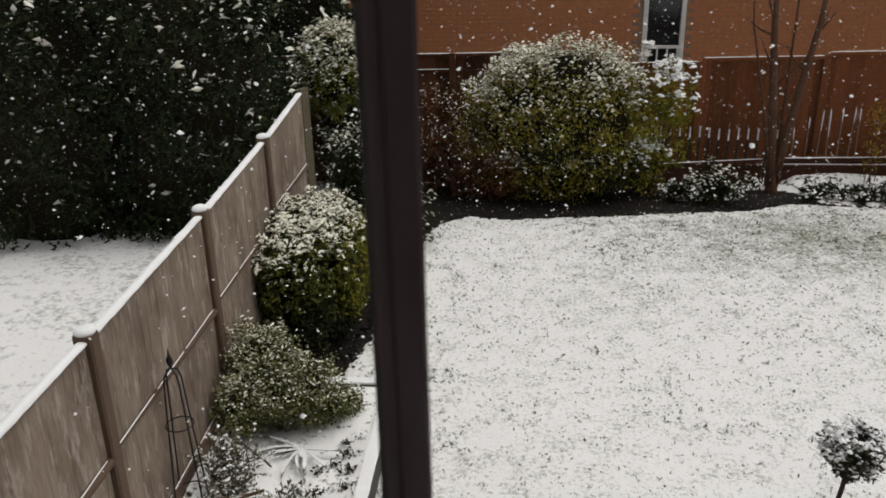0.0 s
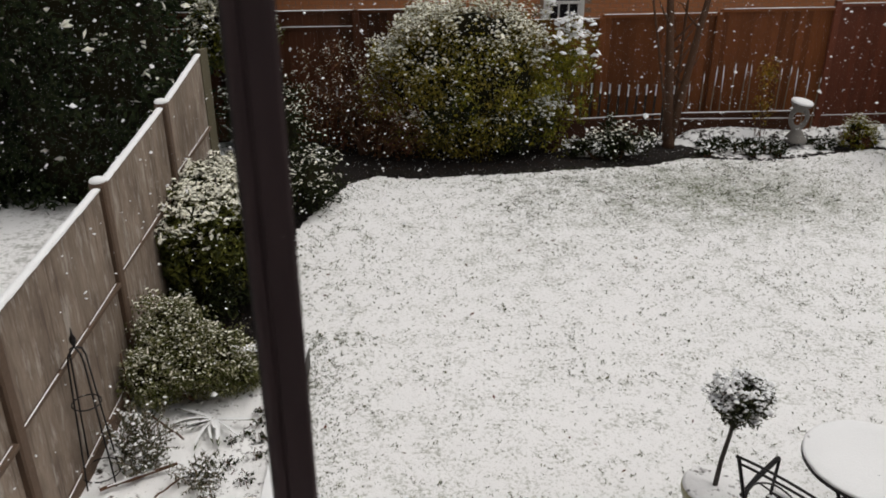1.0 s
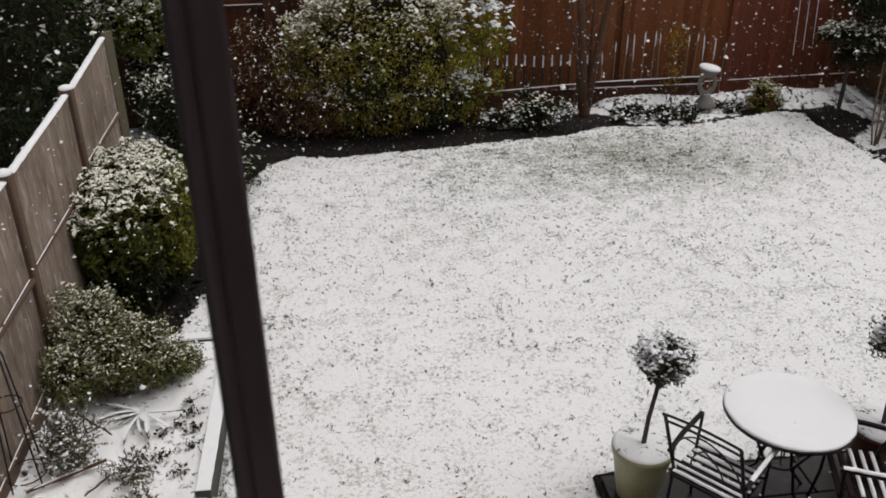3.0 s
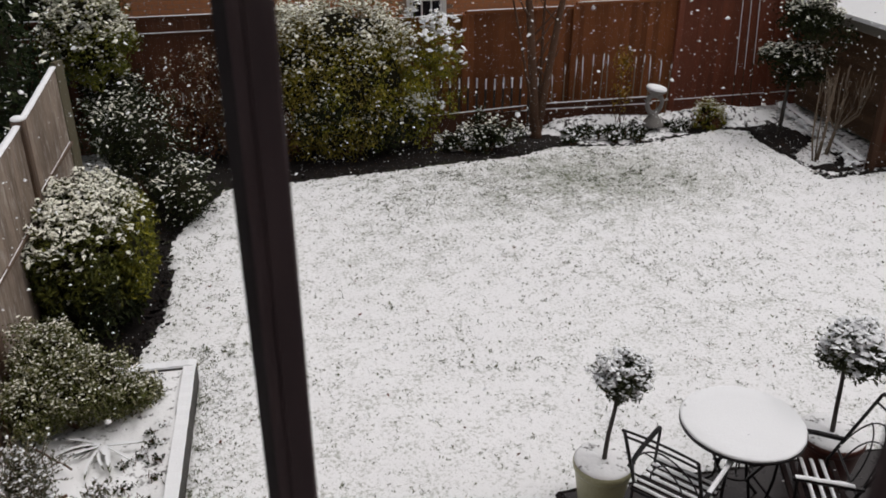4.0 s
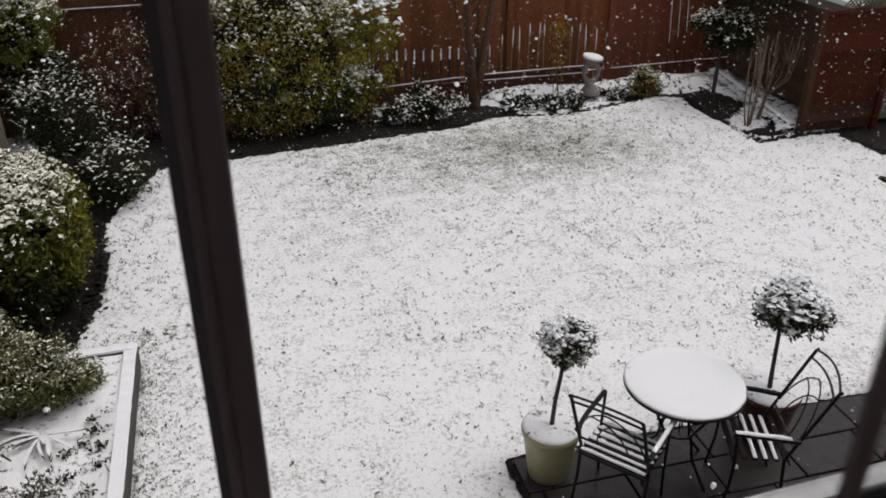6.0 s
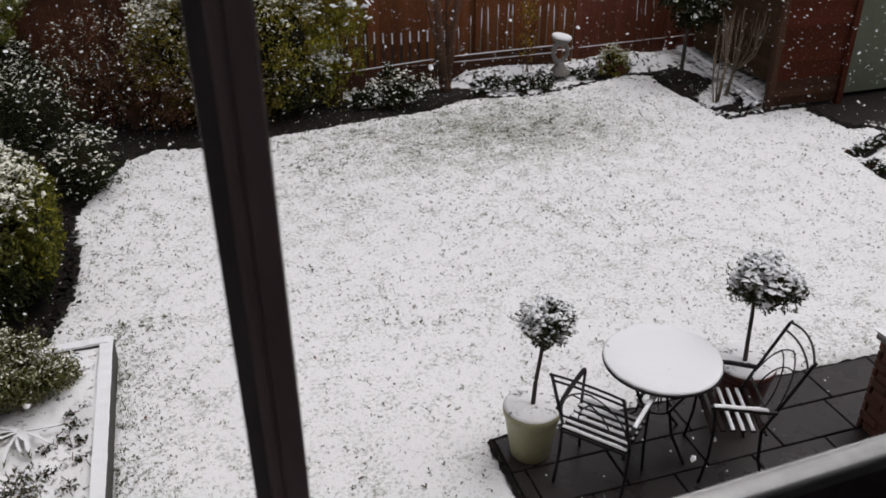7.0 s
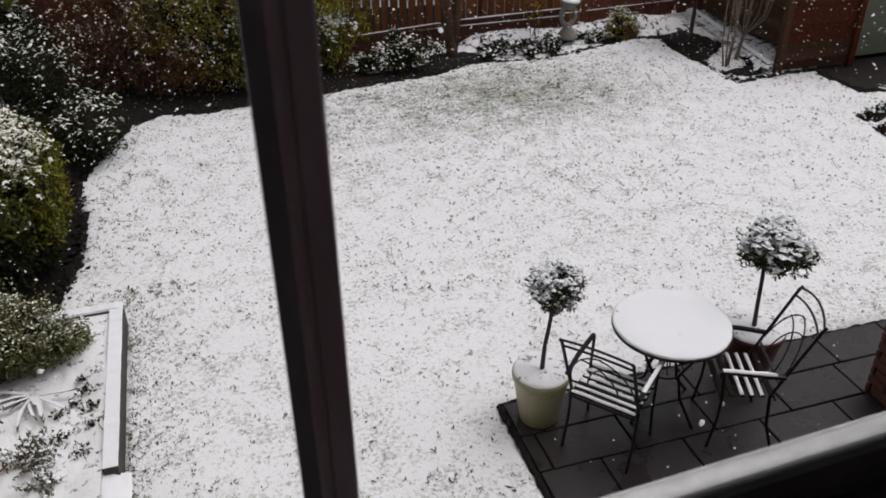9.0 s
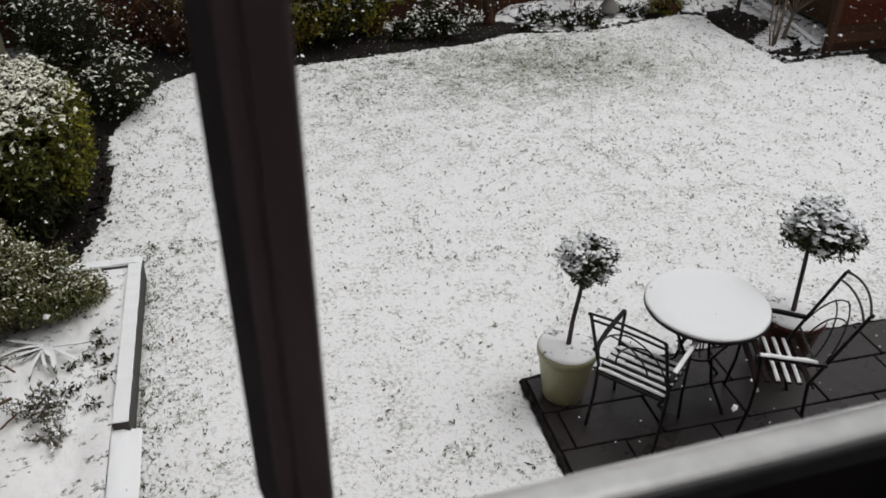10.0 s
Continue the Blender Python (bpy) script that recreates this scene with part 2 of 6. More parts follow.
# dark-leaved plants, and painted shade on low lobes of lighter shrubs
LEAF_DARK = leaf_material("dark_green_and_shaded_leaves", [(0.009, 0.012, 0.005), (0.017, 0.023, 0.008), (0.034, 0.038, 0.012)], 0.6)
# near black: the shade inside crowns is put into this colour
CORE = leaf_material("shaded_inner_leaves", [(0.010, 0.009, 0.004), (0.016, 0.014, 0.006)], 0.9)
LEAF_BAY = leaf_material("bay_leaves", [(0.026, 0.032, 0.018), (0.055, 0.064, 0.033), (0.095, 0.098, 0.056)])
LEAF_RED = leaf_material("russet_leaves", [(0.075, 0.030, 0.020), (0.13, 0.047, 0.027), (0.07, 0.048, 0.020), (0.18, 0.08, 0.032)])
LEAF_DEAD = leaf_material("dead_leaves", [(0.018, 0.011, 0.008), (0.035, 0.02, 0.012), (0.06, 0.032, 0.018)], 0.7)
LEAF_HEDGE = leaf_material("hedge_leaves", [(0.007, 0.012, 0.005), (0.017, 0.025, 0.010), (0.033, 0.044, 0.016)], 0.8)
LEAF_ORANGE = leaf_material("orange_leaves", [(0.22, 0.10, 0.015), (0.30, 0.17, 0.02), (0.12, 0.10, 0.02)])
GRASS = leaf_material("grass_blades", [(0.042, 0.050, 0.030), (0.09, 0.105, 0.054), (0.19, 0.20, 0.12), (0.065, 0.072, 0.048)], 0.6)


def clear_glass():
    m, nt, b = material("clear_glass")
    nt.nodes.remove(b)
    out = nt.nodes["Material Output"]
    t, g, s = (nt.nodes.new(k) for k in ("ShaderNodeBsdfTransparent", "ShaderNodeBsdfGlossy", "ShaderNodeMixShader"))
    g.inputs["Roughness"].default_value = 0.0
    s.inputs[0].default_value = 0.002
    nt.links.new(t.outputs[0], s.inputs[1])
    nt.links.new(g.outputs[0], s.inputs[2])
    nt.links.new(s.outputs[0], out.inputs[0])
    return m


GLASS = clear_glass()
DARKGLASS = surface("dark_window_glass", (0.02, 0.022, 0.026), (0.012, 0.013, 0.016), 2.0, 0.08, bump_s=0.0)


# ---------------------------------------------------------------- mesh tools
class Mesher:
    """Gathers vertices and faces for one mesh."""

    def __init__(self):
        self.v, self.f = [], []

    def add(self, verts, faces):
        o = len(self.v)
        self.v.extend(tuple(p) for p in verts)
        self.f.extend(tuple(o + i for i in q) for q in faces)
        return self

    def box(self, c, s, m=None, ch=0.006):
        """A box with chamfered edges: centre, size, turn."""
        hx, hy, hz = s[0] / 2, s[1] / 2, s[2] / 2
        ch = min(ch, hx * 0.6, hy * 0.6, hz * 0.6)
        verts, idx = [], {}
        for ax in range(3):
            for sx in (-1, 1):
                for sy in (-1, 1):
                    for sz in (-1, 1):
                        sg = (sx, sy, sz)
                        p = [sg[k] * ((hx, hy, hz)[k] - (0 if k == ax else ch)) for k in range(3)]
                        idx[(ax, sx, sy, sz)] = len(verts)
                        verts.append(Vector(p))
        faces = []
        for ax in range(3):
            a, b = (ax + 1) % 3, (ax + 2) % 3
            for sgn in (-1, 1):
                q = []
                for sa, sb in ((-1, -1), (1, -1), (1, 1), (-1, 1)):
                    k = [0, 0, 0]
                    k[ax], k[a], k[b] = sgn, sa, sb
                    q.append(idx[(ax, *k)])
                faces.append(q if sgn > 0 else q[::-1])
        for ax in range(3):
            a, b = (ax + 1) % 3, (ax + 2) % 3
            for sa in (-1, 1):
                for sb in (-1, 1):
                    k0, k1 = [0, 0, 0], [0, 0, 0]
                    k0[ax], k0[a], k0[b] = -1, sa, sb
                    k1[ax], k1[a], k1[b] = 1, sa, sb
                    q = [idx[(a, *k0)], idx[(a, *k1)], idx[(b, *k1)], idx[(b, *k0)]]
                    faces.append(q if sa * sb > 0 else q[::-1])
        for sx in (-1, 1):
            for sy in (-1, 1):
                for sz in (-1, 1):
                    q = [idx[(k, sx, sy, sz)] for k in range(3)]
                    faces.append(q if sx * sy * sz > 0 else q[::-1])
        mm = Matrix.Translation(c) @ (m if m is not None else Matrix.Identity(4))
        return self.add([mm @ p for p in verts], faces)

    def tube(self, pts, radii, n=6, cap=True):
        pts = [Vector(p) for p in pts]
        if isinstance(radii, (int, float)):
            radii = [radii] * len(pts)
        verts, faces = [], []
        side = None
        for i, p in enumerate(pts):
            d = (pts[min(i + 1, len(pts) - 1)] - pts[max(i - 1, 0)]).normalized()
            if side is None:
                side = d.orthogonal().normalized()
            side = (side - d * side.dot(d)).normalized()
            up = d.cross(side)
            for k in range(n):
                a = 2 * math.pi * k / n
                verts.append(p + (side * math.cos(a) + up * math.sin(a)) * radii[i])
        for i in range(len(pts) - 1):
            for k in range(n):
                a, b = i * n + k, i * n + (k + 1) % n
                faces.append((a, b, b + n, a + n))
        if cap:
            faces.append(tuple(range(n))[::-1])
            faces.append(tuple((len(pts) - 1) * n + k for k in range(n)))
        return self.add(verts, faces)

    def lathe(self, profile, n=32, c=(0, 0, 0)):
        verts, faces = [], []
        for r, z in profile:
            for k in range(n):
                a = 2 * math.pi * k / n
                verts.append((c[0] + r * math.cos(a), c[1] + r * math.sin(a), c[2] + z))
        for i in range(len(profile) - 1):
            for k in range(n):
                a, b = i * n + k, i * n + (k + 1) % n
                faces.append((a, b, b + n, a + n))
        faces.append(tuple(range(n))[::-1])
        faces.append(tuple((len(profile) - 1) * n + k for k in range(n)))
        return self.add(verts, faces)

    def data(self, name, mat, smooth=False):
        me = bpy.data.meshes.new(name)
        me.from_pydata(self.v, [], self.f)
        me.materials.append(mat)
        if smooth:
            me.polygons.foreach_set("use_smooth", [True] * len(me.polygons))
        me.update()
        return me


def part(name, mb, mat, parent=None, label="", smooth=False, kind=""):
    ob = new(name, mb.data(name, mat, smooth))
    ob.parent = parent
    return tagged(ob, label=label, kind=kind)


def thing(name, label, category, at=(0, 0, 0), rz=0.0, group="", kind=""):
    ob = new(name)
    ob.empty_display_size = 0.1
    ob.matrix_world = pose(*at, 0, 0, rz)
    return tagged(ob, label, category, group, kind)


def arrays(name, verts, faces, mat, parent=None, label="", smooth=False, kind=""):
    me = bpy.data.meshes.new(name)
    me.from_pydata(verts.tolist(), [], faces.tolist())
    me.materials.append(mat)
    if smooth:
        me.polygons.foreach_set("use_smooth", [True] * len(me.polygons))
    me.update()
    ob = new(name, me)
    ob.parent = parent
    return tagged(ob, label=label, kind=kind)


def lumps(d, seed, f=1.6):
    """Smooth pseudo-random waves over directions d."""
    rs = np.random.RandomState(seed)
    out = np.zeros(len(d))
    for k in range(7):
        w = rs.normal(size=3) * f * (1 + 0.45 * k)
        out += np.sin(d @ w + rs.uniform(0, 6.28)) / (1 + 0.5 * k)
    return out / 2.6


def crown_points(rs, n, centre, radii, seed, rough=0.22, shell=0.35, box=2.0, tuft=0.0, per=26):
    """Points in an uneven rounded crown, more of them near its skin, and their outward ways."""
    d = rs.normal(size=(n, 3))
    d /= np.linalg.norm(d, axis=1)[:, None]
    if tuft:
        d = d[rs.randint(0, max(1, n // per), n)]
    r = 1 + rough * lumps(d, seed) + 0.5 * rough * lumps(d, seed + 9, 5.0)
    r = r / (np.abs(d) ** box).sum(1) ** (1 / box)
    u = 1 - shell * rs.rand(n) ** 1.6
    if tuft:
        u = 1 - shell * ((np.sin(d @ np.array([917.1, 411.7, 683.3])) * 43.7) % 1.0) ** 1.6
        e = rs.normal(size=(n, 3))
        e /= np.linalg.norm(e, axis=1)[:, None]
        e *= (0.35 + 0.65 * rs.rand(n) ** 0.5)[:, None]
        p = np.array(centre) + d * (r * u)[:, None] * np.array(radii) + e * tuft * (0.7 + 0.6 * ((d[:, 0] * 977) % 1.0))[:, None]
        d = d * 0.45 + e
        return p, d / (np.linalg.norm(d, axis=1)[:, None] + 1e-9), u
    p = d * (r * u)[:, None]
    return np.array(centre) + p * np.array(radii), d, u


def leaf_quads(rs, p, d, length, width, droop=0.3, spread=0.9, level=0.0):
    """A folded leaf of four corners at each point; level lays it flatter."""
    n = len(p)
    ax = d * 0.6 + rs.normal(size=(n, 3)) * spread
    ax[:, 2] = (ax[:, 2] - droop) * (1 - level)
    ax /= np.linalg.norm(ax, axis=1)[:, None]
    nr = d + rs.normal(size=(n, 3)) * 0.5
    nr[:, 2] += 0.4 + 2.0 * level
    sd = np.cross(ax, nr)
    sd /= np.linalg.norm(sd, axis=1)[:, None] + 1e-9
    nr = np.cross(sd, ax)
    L = length * (0.6 + 0.8 * rs.rand(n))[:, None]
    W = width * (0.6 + 0.8 * rs.rand(n))[:, None]
    base, tip = p - ax * L * 0.5, p + ax * L * 0.5 - nr * L * 0.12
    a, b = p + sd * W * 0.5 + nr * W * 0.15, p - sd * W * 0.5 + nr * W * 0.15
    v = np.stack([base, a, tip, b], 1).reshape(-1, 3)
    i = np.arange(n)[:, None] * 4
    f = np.concatenate([i + [[0, 1, 2]], i + [[0, 2, 3]]])
    return v, f


def clumps(rs, p, size, flat=0.55):
    """Small uneven lumps of snow."""
    n = len(p)
    s = np.broadcast_to(size, (n, 1)) * (0.5 + 1.0 * rs.rand(n))[:, None]
    o = np.array([[1, 0, 0], [0.3, 0.95, 0], [-0.8, 0.6, 0], [-0.8, -0.6, 0], [0.3, -0.95, 0], [0, 0, 1], [0, 0, -0.6]])
    a = rs.rand(n) * 6.28
    ca, sa = np.cos(a)[:, None], np.sin(a)[:, None]
    q = o[None] * (0.75 + 0.5 * rs.rand(n, 7))[:, :, None]
    x, y, z = q[:, :, 0] * ca - q[:, :, 1] * sa, q[:, :, 0] * sa + q[:, :, 1] * ca, q[:, :, 2] * flat
    tilt = rs.normal(size=(n, 2)) * 0.3
    z = z + x * tilt[:, :1] + y * tilt[:, 1:]
    v = (np.stack([x, y, z], 2) * s[:, :, None] + p[:, None]).reshape(-1, 3)
    i = np.arange(n)[:, None] * 7
    fs = [[k, (k + 1) % 5, 5] for k in range(5)] + [[(k + 1) % 5, k, 6] for k in range(5)]
    f = np.concatenate([i + [t] for t in fs])
    return v, f


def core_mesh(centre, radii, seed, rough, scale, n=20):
    """A near-black solid whose colour stands for the shade deep inside a shrub."""
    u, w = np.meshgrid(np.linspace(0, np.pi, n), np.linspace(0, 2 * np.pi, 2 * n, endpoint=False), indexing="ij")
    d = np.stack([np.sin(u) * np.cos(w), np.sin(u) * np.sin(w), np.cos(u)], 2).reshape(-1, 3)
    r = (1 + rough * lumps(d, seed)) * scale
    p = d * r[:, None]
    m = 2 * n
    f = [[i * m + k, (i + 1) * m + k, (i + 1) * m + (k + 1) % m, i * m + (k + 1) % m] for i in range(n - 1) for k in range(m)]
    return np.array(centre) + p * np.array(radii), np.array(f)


def shrub(name, label, at, lobes, leaf, n, length, width, snow, seed, rough=0.22, shell=0.4, core=0.72, stems=6, clump=0.02,
          category="shrub", lo=0.0, hi=0.6, stem_mat=None, spread=0.9, style="lump", stem_r=0.018, box=2.0, tuft=0.0, per=26, cap=0.0, fleck=1.05):
    """A shrub: stems from the ground, leaves in one or more uneven lobes, snow lying on the upper leaves.
    lobes: (centre, radii, share); snow: the share of upper leaves that carry a lump."""
    root = thing(name, label, category, at)
    rs = np.random.RandomState(seed)
    mb = Mesher()
    for k in range(stems):
        c, r = lobes[k % len(lobes)][:2]
        e = Vector(c) + Vector((rs.uniform(-0.6, 0.6) * r[0], rs.uniform(-0.6, 0.6) * r[1], rs.uniform(-0.2, 0.5) * r[2]))
        b = Vector((c[0] * 0.4 + rs.uniform(-0.08, 0.08), c[1] * 0.4 + rs.uniform(-0.08, 0.08), -0.03))
        mid = b.lerp(e, 0.5) + Vector((rs.uniform(-0.05, 0.05), rs.uniform(-0.05, 0.05), 0.05))
        mb.tube([b, mid, e], [stem_r, stem_r * 0.7, stem_r * 0.3], 6)
    part("stems", mb, stem_mat or BARK, root)
    V, F, SV, SF, CV, CF = [], [], [], [], [], []
    o = so = co = 0
    extra = []
    for j, (c, r, share, *own) in enumerate(lobes):
        k = int(n * share)
        p, d, u = crown_points(rs, k, c, r, seed + 31 * j, rough, shell, box=box, tuft=tuft, per=per)
        ok = p[:, 2] > 0.02
        p, d, u = p[ok], d[ok], u[ok]
        v, f = leaf_quads(rs, p, d, length, width, spread=spread)
        if own:
            extra.append((v, f, own[0]))
        else:
            V.append(v), F.append(f + o)
            o += len(v)
        lump = 0.22 * lumps(p, seed + 5 + j, 3.0)
        if tuft:
            e = (p - np.array(c)) / np.array(r)
            lump = lump + 0.55 * (e[:, 2] / (np.linalg.norm(e, axis=1) + 1e-6) - d[:, 2])
        up = (u > (0.6 if tuft else 0.78)) & (rs.rand(len(p)) < snow * (0.2 if own else 1.0) * np.clip((d[:, 2] + lump - lo) / (hi - lo), 0, 1))
        if style == "leaf":
            if cap:
                top = up & (rs.rand(len(p)) < cap)
                v, f = clumps(rs, p[top] + np.array([0, 0, length * 0.3]), clump)
                SV.append(v), SF.append(f + so)
                so += len(v)
            v, f = leaf_quads(rs, p[up] + np.array([0, 0, length * 0.2]), d[up] * 0.5 + np.array([0, 0, 0.8]), length * fleck, width * fleck * 1.3, 0.1, spread, 0.6)
        else:
            v, f = clumps(rs, p[up] + np.array([0, 0, length * 0.15]), clump)
        SV.append(v), SF.append(f + so)
        so += len(v)
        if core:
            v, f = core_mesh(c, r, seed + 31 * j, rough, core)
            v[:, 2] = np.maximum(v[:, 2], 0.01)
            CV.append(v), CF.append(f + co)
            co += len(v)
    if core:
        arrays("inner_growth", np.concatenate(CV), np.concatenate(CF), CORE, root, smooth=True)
    arrays("foliage", np.concatenate(V), np.concatenate(F), leaf, root, kind="stuff")
    # lobes with their own leaf tone, some of it painted light and shade
    for v, f, m in extra:
        arrays("young_foliage", v, f, m, root, kind="stuff")
    if so:
        arrays("snow_cover", np.concatenate(SV), np.concatenate(SF), LEAFSNOW if style == "leaf" else SNOW, root, "patches of fresh snow on leaves", kind="stuff")
    return root


# ---------------------------------------------------------------- ground
def inside(poly, x, y):
    r = np.zeros(x.shape, bool)
    px, py = np.array(poly).T
    j = len(px) - 1
    for i in range(len(px)):
        c = (py[i] > y) != (py[j] > y)
        r ^= c & (x < (px[j] - px[i]) * (y - py[i]) / (py[j] - py[i] + 1e-12) + px[i])
        j = i
    return r


LAWN_EDGE = [(-1.04, 1.2), (-1.04, 6.24), (-1.62, 6.3), (-1.62, 6.75), (-1.46, 7.4), (-1.44, 8.3), (-1.58, 9.1), (-1.3, 10.0), (-1.0, 10.7), (-0.63, 11.02),
             (-0.1, 10.9), (0.7, 11.0), (1.5, 11.1), (2.5, 11.2), (3.2, 11.32), (3.8, 11.62), (5.0, 11.5), (6.05, 11.72), (6.75, 11.92), (7.1, 11.72),
             (6.98, 11.1), (7.12, 9.6), (7.85, 9.68), (8.46, 9.73), (8.40, 9.38), (8.47, 9.11), (8.45, 8.78), (8.74, 8.74), (8.9, 8.5), (8.3, 8.2), (7.87, 8.08), (7.68, 7.2), (7.9, 6.6),
             (8.9, 6.0), (8.9, 4.36), (1.62, 4.40), (1.60, 1.2)]


def wave(x, y):
    return 0.012 * np.sin(x * 1.3 + 0.4 * y) + 0.010 * np.sin(y * 1.1 - 0.7 * x + 1.0) + 0.006 * np.sin(3.1 * x + 2.3 * y)


def sheet(name, mask, z, step, mat, x0, x1, y0, y1, label, skirt=0.05, rag=0.03, seed=1):
    """A rolling sheet over the cells for which mask holds, with a turned-down ragged edge."""
    xs, ys = np.arange(x0, x1 + step, step), np.arange(y0, y1 + step, step)
    X, Y = np.meshgrid(xs, ys, indexing="ij")
    keep = mask(X[:-1, :-1] + step / 2, Y[:-1, :-1] + step / 2)
    rs = np.random.RandomState(seed)
    used = np.zeros(X.shape, int)
    for a, b in ((0, 0), (1, 0), (1, 1), (0, 1)):
        used[a:a + keep.shape[0], b:b + keep.shape[1]] += keep
    edge = (used > 0) & (used < 4)
    Z = z + wave(X, Y) + rs.normal(size=X.shape) * 0.0025
    jx, jy = rs.uniform(-rag, rag, X.shape) * edge, rs.uniform(-rag, rag, X.shape) * edge
    Z = np.where(edge, Z - skirt, Z)
    index = -np.ones(X.shape, int)
    sel = used > 0
    index[sel] = np.arange(sel.sum())
    v = np.stack([(X + jx)[sel], (Y + jy)[sel], Z[sel]], 1)
    i, j = np.nonzero(keep)
    f = np.stack([index[i, j], index[i + 1, j], index[i + 1, j + 1], index[i, j + 1]], 1)
    ob = arrays(name, v, f, mat, smooth=True)
    return tagged(ob, label, "ground", kind="structure")


ground = Mesher()
ground.add([(-400, -400, -0.06), (400, -400, -0.06), (400, 400, -0.06), (-400, 400, -0.06)], [(0, 1, 2, 3)])
tagged(part("ground", ground, THINSNOW), "open ground under thin snow", "ground", kind="structure")
sheet("lawn", lambda x, y: inside(LAWN_EDGE, x, y), 0.0, 0.05, LAWN, -1.7, 9.0, 1.1, 12.1, "lawn under thin patchy snow with grass tips showing", seed=3)
DARK_SOIL = [[(-3.6, 6.3), (-1.3, 6.3), (-1.3, 10.6), (2.2, 10.6), (3.6, 11.0), (4.6, 11.3), (4.3, 11.9), (4.1, 12.3), (3.4, 12.3), (3.2, 11.85), (2.3, 11.75), (1.9, 12.9), (-3.6, 12.9)],
             [(6.85, 12.0), (6.85, 11.0), (6.95, 10.3), (7.25, 10.66), (7.62, 10.95), (7.95, 11.3), (7.86, 11.75), (7.72, 12.1), (7.3, 11.98)], [(6.1, 11.9), (6.9, 11.8), (6.9, 12.2), (6.3, 12.2)],
             [(7.15, 10.05), (7.4, 9.85), (7.75, 9.9), (8.05, 10.45), (7.95, 10.75), (7.75, 10.35), (7.45, 10.2)],
             [(7.78, 8.02), (7.98, 8.13), (8.55, 8.33), (8.65, 8.16), (8.2, 8.04), (7.96, 7.96)], [(7.70, 7.60), (7.86, 7.84), (8.0, 7.74), (7.90, 7.40), (7.70, 7.22)]]


def bare(x, y):
    u, w = x + 0.05 * np.sin(9 * y), y + 0.05 * np.sin(11 * x)
    return np.any([inside(p, x, y) for p in DARK_SOIL[:3]] + [inside(p, u, w) for p in DARK_SOIL[3:]], axis=0)


def border(x, y):
    path = inside([(8.44, 9.75), (8.39, 9.38), (8.46, 9.11), (8.44, 8.78), (8.74, 8.76), (8.90, 8.84), (8.93, 9.10), (9.02, 9.10), (9.14, 8.92), (9.7, 8.85), (9.7, 10.2), (8.6, 9.9)], x, y)
    return ~inside(LAWN_EDGE, x, y) & ~path & ((x > -2.3) | (y > 9.9)) & ((x < 2.0) | (x > 7.0) | (y > 10.5))


sheet("flower_bed", lambda x, y: border(x, y) & ~bare(x, y), -0.03, 0.05, BED, -3.6, 9.6, 6.3, 12.9, "border soil mostly covered with melting snow", seed=4)
sheet("bare_bed", lambda x, y: border(x, y) & bare(x, y), -0.035, 0.05, SOIL, -3.6, 9.6, 6.3, 12.9, "dark wet bare border soil under the shrubs", seed=6, skirt=0.02)
sheet("neighbour_lawn", lambda x, y: (x < -2.5), -0.01, 0.12, THINSNOW, -12.0, -2.5, 0.0, 15.0, "neighbouring lawn under smooth snow", seed=5)


# ---------------------------------------------------------------- window and room round the camera
def prism(outline, z0, z1):
    """An upright bar with the given plan."""
    n = len(outline)
    v = [(x, y, z) for z in (z0, z1) for x, y in outline]
    return Mesher().add(v, [(i, (i + 1) % n, n + (i + 1) % n, n + i) for i in range(n)] + [tuple(range(n))[::-1], tuple(range(n, 2 * n))])


